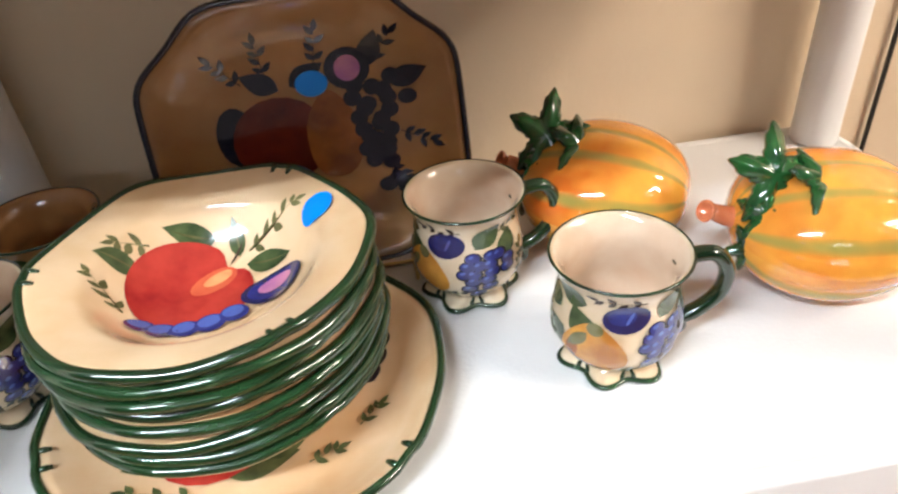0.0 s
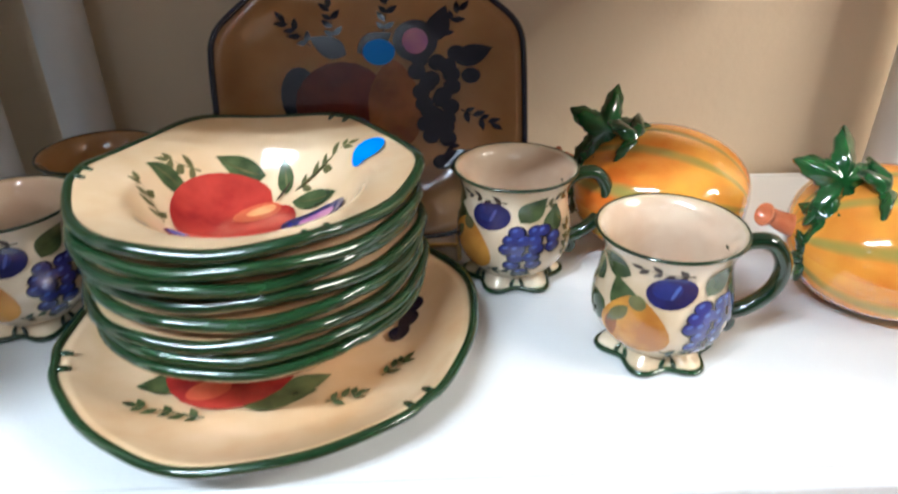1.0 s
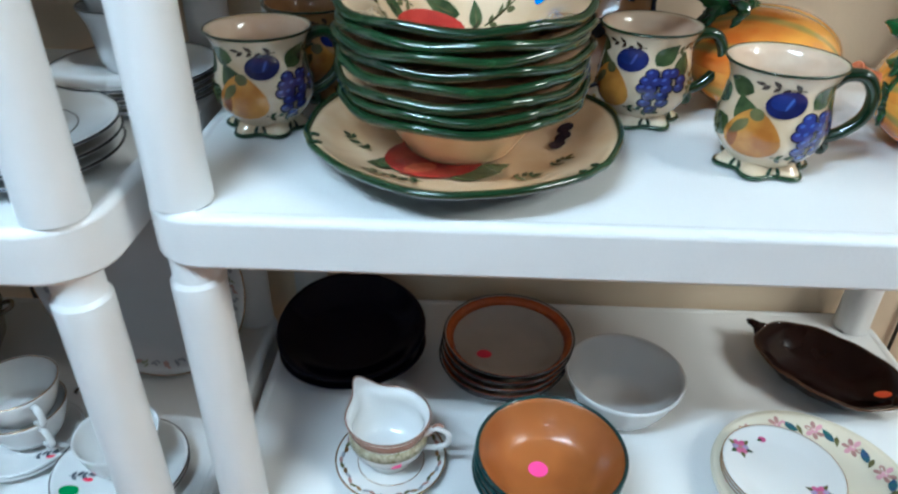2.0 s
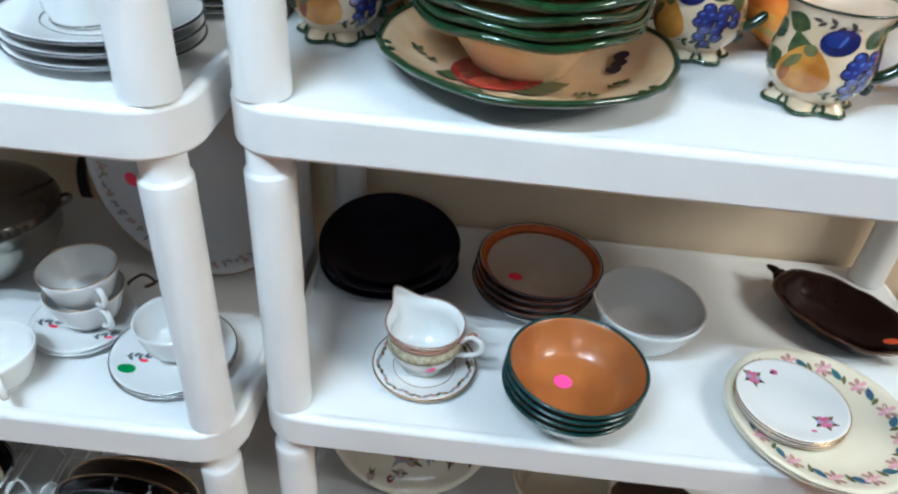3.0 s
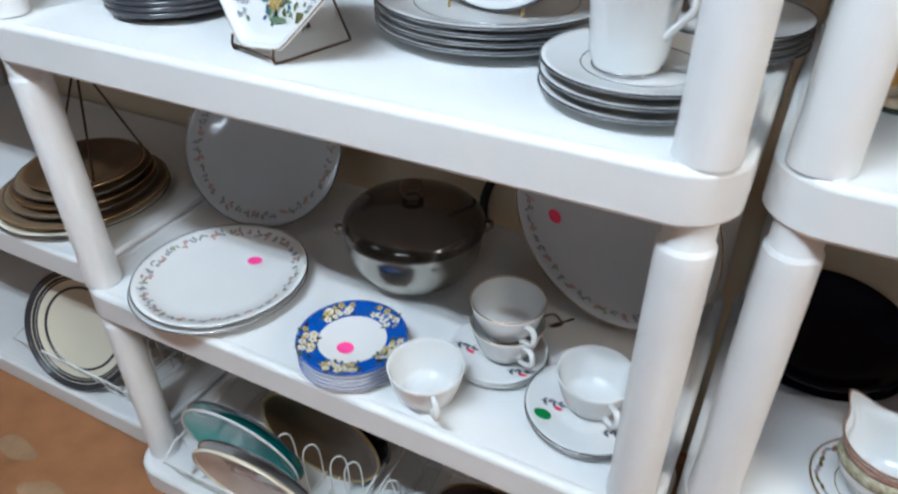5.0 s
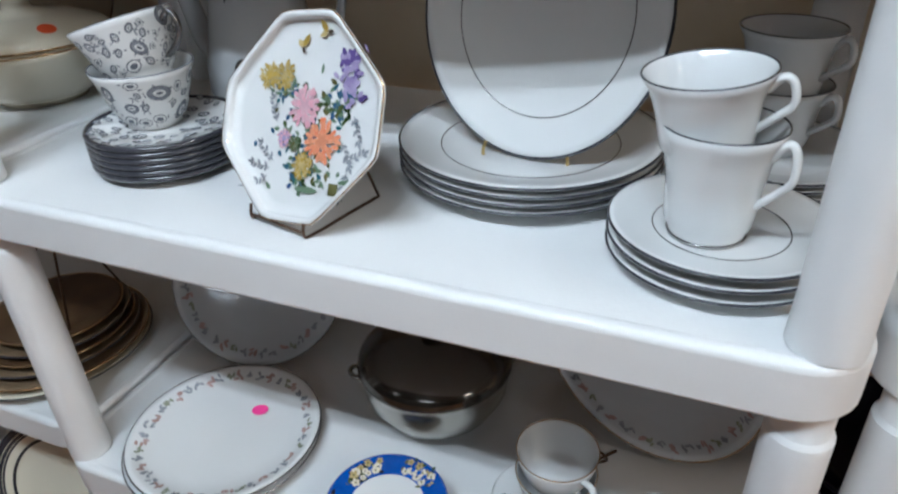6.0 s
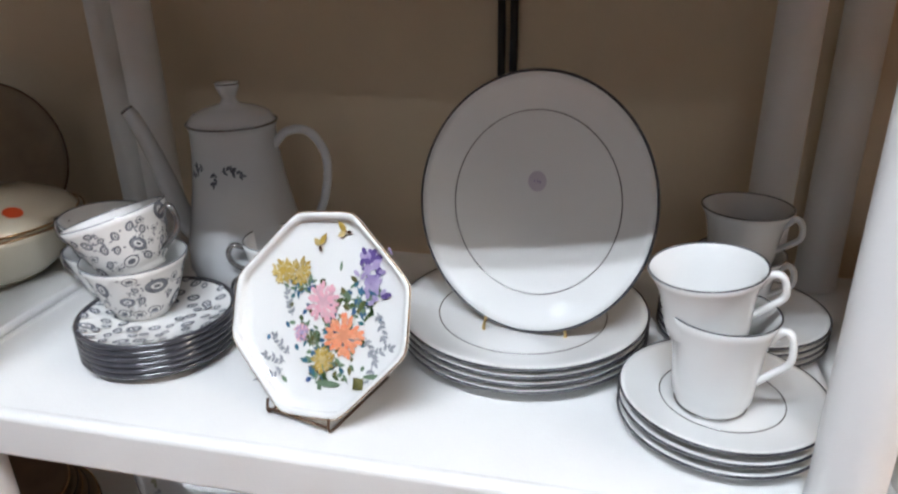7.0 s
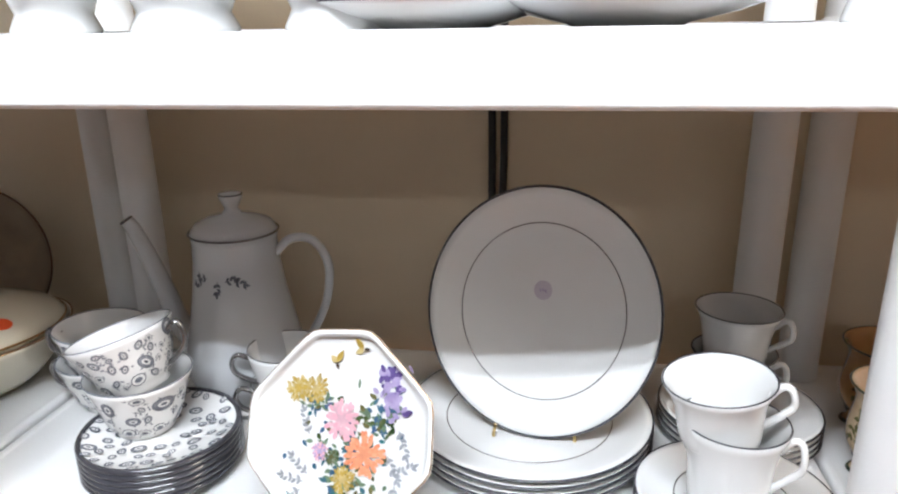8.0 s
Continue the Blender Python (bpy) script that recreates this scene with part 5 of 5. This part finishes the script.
# ---- middle unit, second shelf ----
def rim_sprigs(R, n, seed, spot=None):
    def paint(ob, top):
        p = Paint(flat_map(top))
        rng = random.Random(seed)
        for k in range(n):
            a = 2 * math.pi * k / n
            x, y = R * math.cos(a), R * math.sin(a)
            mm = "rosepale" if k % 3 == 0 else ("greyleaf" if k % 6 != 1 else "sagepale")
            s = 0.0085 if k % 3 == 0 else 0.0075
            for j in range(4):
                p.add(ell(x + rng.uniform(-1, 1) * s * 0.7, y + rng.uniform(-1, 1) * s * 0.7, s * 0.55, s * 0.26, rng.uniform(0, 180), 9), mm, 0.00001)
        if spot:
            sticker(p, spot[0], spot[1], spot[2], 0.0105, 1.15)
        p.done("rim_garland", ob, "faded sprigs round the rim")
    return paint


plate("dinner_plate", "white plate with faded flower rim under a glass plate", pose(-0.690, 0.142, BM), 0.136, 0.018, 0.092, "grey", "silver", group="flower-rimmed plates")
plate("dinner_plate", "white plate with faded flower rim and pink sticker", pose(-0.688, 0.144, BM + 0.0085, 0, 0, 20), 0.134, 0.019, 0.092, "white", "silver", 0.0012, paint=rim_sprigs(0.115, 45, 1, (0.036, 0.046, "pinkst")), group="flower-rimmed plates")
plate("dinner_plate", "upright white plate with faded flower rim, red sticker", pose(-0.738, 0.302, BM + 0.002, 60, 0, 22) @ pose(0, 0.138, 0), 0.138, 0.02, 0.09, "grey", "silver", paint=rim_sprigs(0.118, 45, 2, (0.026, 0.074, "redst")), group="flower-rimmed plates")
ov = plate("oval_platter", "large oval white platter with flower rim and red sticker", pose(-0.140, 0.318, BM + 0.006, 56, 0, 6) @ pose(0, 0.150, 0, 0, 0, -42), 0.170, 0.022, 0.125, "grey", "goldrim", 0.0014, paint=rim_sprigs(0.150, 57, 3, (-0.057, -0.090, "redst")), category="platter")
ov.scale = (1.0, 0.74, 1)


def silver_pot(m):
    ob = thing("covered_pot", "silver metal serving pot with domed lid", "pot", m)
    part("body", lathe([(0.0001, 0.002), (0.055, 0.0), (0.06, 0.004), (0.085, 0.025), (0.102, 0.055), (0.106, 0.085), (0.107, 0.095), (0.110, 0.098), (0.106, 0.100), (0.100, 0.06), (0.05, 0.008), (0.0001, 0.006)], 64), "steel", ob)
    dome = [(0.109 * math.cos(math.pi / 2 * k / 12), 0.101 + 0.044 * math.sin(math.pi / 2 * k / 12)) for k in range(12)]
    part("lid", lathe([(0.106, 0.099), (0.110, 0.099)] + dome + [(0.012, 0.145), (0.011, 0.151), (0.0001, 0.152)], 64, closed=False), "smoked", ob, "dark domed lid")
    part("knob", tube(smooth_path([(-0.009, 0, 0.148), (-0.014, 0, 0.158), (-0.009, 0, 0.169), (0.009, 0, 0.169), (0.014, 0, 0.158), (0.009, 0, 0.148)], 5), 0.005, 10), "wood", ob, "dark ring knob")
    for sx in (-1, 1):
        part("lug", tube(smooth_path([(sx * 0.102, -0.014, 0.088), (sx * 0.118, -0.008, 0.092), (sx * 0.118, 0.008, 0.092), (sx * 0.102, 0.014, 0.088)], 5), 0.0035, 8), "steel", ob)


silver_pot(pose(-0.432, 0.306, BM, 0, 0, 30))


def blue_plate_paint(ob, top):
    p = Paint(flat_map(top))
    rng = random.Random(4)
    n = 40
    for k in range(n):
        a0, a1 = 2 * math.pi * k / n, 2 * math.pi * (k + 1) / n
        p.add([(0.0735 * math.cos(a0), 0.0735 * math.sin(a0)), (0.0735 * math.cos(a1), 0.0735 * math.sin(a1)), (0.047 * math.cos(a1), 0.047 * math.sin(a1)), (0.047 * math.cos(a0), 0.047 * math.sin(a0))], "bluerim", 0.0)
    p.level += 0.00015
    for k in range(5):
        mid = 2 * math.pi * k / 5 + 1.25
        for j in range(34):
            a, r = mid + rng.uniform(-0.42, 0.42), rng.uniform(0.049, 0.071)
            p.add(leaf2d(r * math.cos(a), r * math.sin(a), rng.uniform(0.006, 0.010), 0.0022, rng.uniform(0, 360), 5), rng.choice(("leaf", "berry", "olive")), 0.000004)
        for j in range(11):
            a, r, q = mid + (j - 5) * 0.066 + rng.uniform(-0.03, 0.03), 0.060 + 0.0075 * math.sin(2.3 * j + k), rng.uniform(0.0028, 0.0046)
            x, y = r * math.cos(a), r * math.sin(a)
            for i in range(5):
                p.add(ell(x + q * 0.8 * math.cos(1.256 * i + j), y + q * 0.8 * math.sin(1.256 * i + j), q * 0.7, q * 0.5, 72 * i, 8), "ivory" if j % 3 else "yellow", 0.000003)
            p.add(ell(x, y, q * 0.35, q * 0.35, 0, 7), "olive", 0.000006)
    sticker(p, 0.002, -0.019, "pinkst", 0.0105, 1.15)
    p.done("blue_flower_rim", ob, "cobalt blue rim with cream flowers, pink sticker")


for k in range(5):
    plate("small_plate", "small plate with cobalt blue flowered rim" if k == 4 else "small white plate in a stack", pose(-0.412, 0.101, BM + 0.0068 * k, 0, 0, 0), 0.075, 0.014, 0.044, "white", "bluerim", 0.0012 if k == 4 else 0.0006, group="blue-rimmed plates", paint=blue_plate_paint if k == 4 else None)
cup("teacup", "plain white teacup standing beside blue plates", pose(-0.288, 0.085, BM), 0.050, 0.056, 0.026, "white", None, -50, group="plain white teacups", belly=0.45)


def sprig_saucer(spot):
    def paint(ob, top):
        p = Paint(flat_map(top))
        for a in (-38, 90, 200):
            x, y = 0.048 * math.cos(radians(a)), 0.048 * math.sin(radians(a))
            p.many(sprig2d(x - 0.012, y, 0.024, 10, 3, 0.010), "ink")
            p.add(ell(x + 0.012, y - 0.002, 0.006, 0.003), "redst")
        if spot:
            sticker(p, -0.046, -0.038, "greenst", 0.0085, 1.3)
        p.done("painted_sprigs", ob, "dark sprigs with a red bud")
    return paint


for k in range(2):
    plate("saucer", "white saucer with dark sprigs under stacked teacups", pose(-0.236, 0.192, BM + 0.006 * k), 0.068, 0.013, 0.038, "white", None, category="saucer", group="sprigged saucers", paint=sprig_saucer(False) if k else None)
for k in range(2):
    cup("teacup", "white teacup with gold line stacked on a saucer", pose(-0.226, 0.196, BM + 0.014 + 0.036 * k), 0.050, 0.054, 0.025, "white", "goldrim", -38, group="plain white teacups", belly=0.45)
for k in range(2):
    plate("saucer", "white saucer with green sticker under a teacup", pose(-0.094, 0.150, BM + 0.006 * k), 0.079, 0.014, 0.042, "white", "silver", category="saucer", group="sprigged saucers", paint=sprig_saucer(True) if k else None)
cup("teacup", "plain white teacup on a sprigged saucer", pose(-0.092, 0.158, BM + 0.013), 0.049, 0.055, 0.025, "white", None, -50, group="plain white teacups", belly=0.45)
cd2 = thing("wire_easel", "small dark wire easel behind the platter", "stand", pose(-0.190, 0.285, BM))
part("wire", tube(smooth_path([(-0.03, 0.0, 0.002), (-0.02, -0.012, 0.018), (0.0, -0.006, 0.03), (0.012, 0.0, 0.012), (-0.004, 0.0, 0.002), (0.02, 0.03, 0.002)], 6), 0.002, 8), "brownwire", cd2)

# brown stack on the far unit
for k, (R, mm) in enumerate(((0.155, "ivory"), (0.150, "tan"), (0.135, "tan"), (0.125, "wood"), (0.118, "tan"), (0.105, "wood"))):
    plate("wooden_plate", "dark brown plate in a shaded stack", pose(-1.105, 0.225 + 0.004 * k, BM + 0.010 * k, 0, 0, 33 * k), R, 0.018, R * 0.6, mm, "goldrim" if k % 2 else "dark", 0.0015, group="brown stacked plates")
ws = thing("wire_easel", "dark wire plate easel on the brown plates", "stand", pose(-1.09, 0.25, BM + 0.056))
for sx in (-0.05, 0.05):
    part("wire", tube([(sx, -0.04, 0.004), (0, 0.03, 0.20)], 0.0022, 6), "brownwire", ws)
part("wire", tube([(-0.05, -0.04, 0.004), (0.05, -0.04, 0.004)], 0.0022, 6), "brownwire", ws)
part("wire", tube([(0, 0.03, 0.20), (0.02, 0.10, 0.004)], 0.0022, 6), "brownwire", ws)


# ---- bottom shelf: dish racks ----
def dish_rack(m, label, L, D):
    """A white wire rack: outer rim, feet, floor wires and tines."""
    ob = thing("dish_rack", label, "dish rack", m, "white dish racks")
    r = 0.0019
    h = 0.072

    def loop(z, gx, gy):
        return [(-gx, -gy * 0.7, z), (-gx * 0.92, -gy, z), (gx * 0.92, -gy, z), (gx, -gy * 0.7, z), (gx, gy * 0.7, z), (gx * 0.92, gy, z), (-gx * 0.92, gy, z), (-gx, gy * 0.7, z)]
    part("rim_wire", tube(loop(h, L / 2, D / 2), r * 1.25, 7, closed=True), "wire", ob)
    part("base_wire", tube(loop(0.012, L / 2 - 0.02, D / 2 - 0.02), r, 7, closed=True), "wire", ob)
    n = 12
    for k in range(n):
        x = -L / 2 + 0.03 + (L - 0.06) * k / (n - 1)
        part("wire", tube([(x, -D / 2, h), (x, -D / 2 + 0.02, 0.012), (x, D / 2 - 0.02, 0.012), (x, D / 2, h)], r * 0.8, 6), "wire", ob)
        if k % 2 == 0 or k == n - 1:
            part("tine", tube(smooth_path([(x, -0.06, 0.012), (x - 0.008, -0.052, 0.10), (x, -0.040, 0.122), (x + 0.008, -0.028, 0.10), (x + 0.004, -0.02, 0.012)], 4), r * 0.8, 6), "wire", ob)
    for k in range(3):
        y = -D / 2 + 0.06 + (D - 0.12) * k / 2
        part("cross_wire", tube([(-L / 2, y, h), (-L / 2 + 0.02, y, 0.012), (L / 2 - 0.02, y, 0.012), (L / 2, y, h)], r * 0.8, 6), "wire", ob)
    for sx in (-1, 1):
        for sy in (-1, 1):
            part("foot", tube([(sx * (L / 2 - 0.03), sy * (D / 2 - 0.035), 0.013), (sx * (L / 2 - 0.03), sy * (D / 2 - 0.03), 0.0)], r * 1.4, 6), "wire", ob)
    return ob


dish_rack(pose(-0.622, 0.162, CM, 0, 0, 2), "white wire dish rack holding upright teal and white plates", 0.37, 0.30)
dish_rack(pose(-0.245, 0.172, CM, 0, 0, 2), "white wire dish rack holding black-rimmed plates", 0.35, 0.30)
dish_rack(pose(-1.16, 0.245, CF, 0, 0, 0), "white wire dish rack on the far unit", 0.36, 0.30)


def racked(x, y, R, body, rim, label, tilt=48, yaw=0, rim_w=0.002, paint=None, name="plate", inner=None, under=None, inner_w=0.0008):
    return plate(name, label, pose(x, y, (CM if x > -0.9 else CF) + 0.008, tilt, 0, yaw) @ pose(0, R, 0), R, 0.018, R * 0.66, body, rim, rim_w, inner=inner, paint=paint, under=under, group="plates in racks", inner_w=inner_w)


def picture(ob, top):
    p = Paint(flat_map(top))
    p.add([(-0.050, -0.004), (0.062, -0.004), (0.062, 0.048), (-0.050, 0.048)], "rosewood")
    p.add([(-0.040, 0.004), (0.020, 0.004), (0.024, 0.026), (-0.034, 0.030)], "rose")
    p.add([(0.010, 0.018), (0.052, 0.014), (0.050, 0.040), (0.016, 0.042)], "berry")
    p.done("picture", ob, "faded reddish picture")


racked(-0.590, 0.062, 0.110, "basewhite", "ivory", "cream picture plate with reddish scene standing in a rack", 104, 4, 0.0034, picture)
racked(-0.594, 0.076, 0.111, "white", "dark", "white plate standing in a rack", 103, 4)
racked(-0.655, 0.104, 0.115, "tealplate", "white", "teal plate standing in a rack", 102, 4)
racked(-0.657, 0.118, 0.115, "tealplate", "dark", "dark-rimmed teal plate standing in a rack", 101, 4)
racked(-0.545, 0.175, 0.116, "wood", "yellow", "dark brown plate with yellow edge in a rack", 97, 4, 0.003)
racked(-0.540, 0.200, 0.116, "leafdish", "wood", "dark brown plate standing in a rack", 95, 4)


def tan_middle(ob, top):
    p = Paint(flat_map(top))
    p.add(ell(0, 0, 0.098, 0.098, 0, 40), "greige")
    p.done("middle", ob, "tan tinted middle")


for k, (b, rm, dy, lb) in enumerate((("white", "dark", 0.0, "cream plate with black rim standing in a rack"), ("white", "dark", 0.014, "white plate with black rim in a rack"), ("white", "silver", 0.028, "white plate standing in a rack"), ("teal", "white", 0.046, "dark teal plate with pale rim in a rack"), ("teal", "dark", 0.066, "dark teal plate in a rack"), ("leafdish", "wood", 0.090, "dark brown plate standing in a rack"), ("wood", "goldrim", 0.116, "dark wooden plate in a rack"))):
    racked(-0.250 + 0.006 * k, 0.066 + dy, 0.111 if k < 3 else 0.098, b, rm, lb, 104 - k, 6, 0.0046 if k == 0 else 0.0018, inner=None, paint=tan_middle if k == 0 else None)
ringed = racked(-1.140, 0.102, 0.126, "ivory", "dark", "ivory plate with double black rim in a rack", 64, 14, 0.005, inner="dark", inner_w=0.003)
for r, w in ((0.120, 0.0055), (0.113, 0.0050), (0.107, 0.0035)):
    z = height_on(plate_profile(0.126, 0.018, 0.0832)[1])(r)
    part("rim_ring", ring_line(r, z - w * 0.7, w), "dark", ringed, "glossy black ring")
racked(-1.145, 0.132, 0.126, "ivory", "dark", "ivory plate with black rim in a rack", 64, 14, 0.004)

# right unit, bottom shelf


def scattered(ob, top):
    p = Paint(flat_map(top))
    rng = random.Random(8)
    for k in range(46):
        a, r = rng.uniform(0, 6.28), 0.135 * math.sqrt(rng.uniform(0.02, 1.0))
        x, y, w = r * math.cos(a), r * math.sin(a), rng.uniform(0.006, 0.013)
        mm = rng.choice(("rose", "apple2", "berry", "rosepale", "rose"))
        for j in range(5):
            p.add(ell(x + w * 0.6 * math.cos(1.26 * j + a), y + w * 0.6 * math.sin(1.26 * j + a), w * 0.55, w * 0.38, 72 * j, 9), mm, 0.000006)
        for j in range(3):
            p.add(leaf2d(x, y, w * rng.uniform(1.4, 2.2), w * 0.28, rng.uniform(0, 360), 5), rng.choice(("olive", "greyleaf", "leaf")), 0.000006)
    p.done("flower_print", ob, "scattered red and dark flowers")


plate("serving_platter", "cream platter with scattered flowers standing in shadow", pose(0.215, 0.275, C + 0.002, 64, 0, 4) @ pose(0, 0.15, 0), 0.150, 0.02, 0.11, "ivory", "ivory", paint=scattered)
bowl("bowl", "yellow bowl in shadow on the bottom shelf", pose(0.475, 0.28, C), 0.085, 0.09, 0.05, "ivory")
bowl("basket_bowl", "dark woven bowl on the bottom shelf", pose(0.63, 0.22, C), 0.085, 0.085, 0.05, "wood")

# worn patches on the floor
rng = random.Random(2)
for x, y, r in ((-1.02, -0.10, 0.05), (-0.92, -0.16, 0.035), (-1.18, -0.05, 0.04), (-0.86, -0.07, 0.03)):
    bm = bmesh.new()
    ring = [bm.verts.new((r * (1 + 0.12 * math.sin(3 * t + x * 9)) * math.cos(t) * 1.4, r * (0.55 + 0.06 * math.sin(4 * t)) * math.sin(t), 0.0012)) for t in [2 * math.pi * k / 24 for k in range(24)]]
    bm.faces.new(ring)
    ob = part("worn_patch", bm, "worn")
    ob.location = (x, y, 0)
    tagged(ob, "scuffed grey patch on the brown floor", "floor wear", kind="structure")
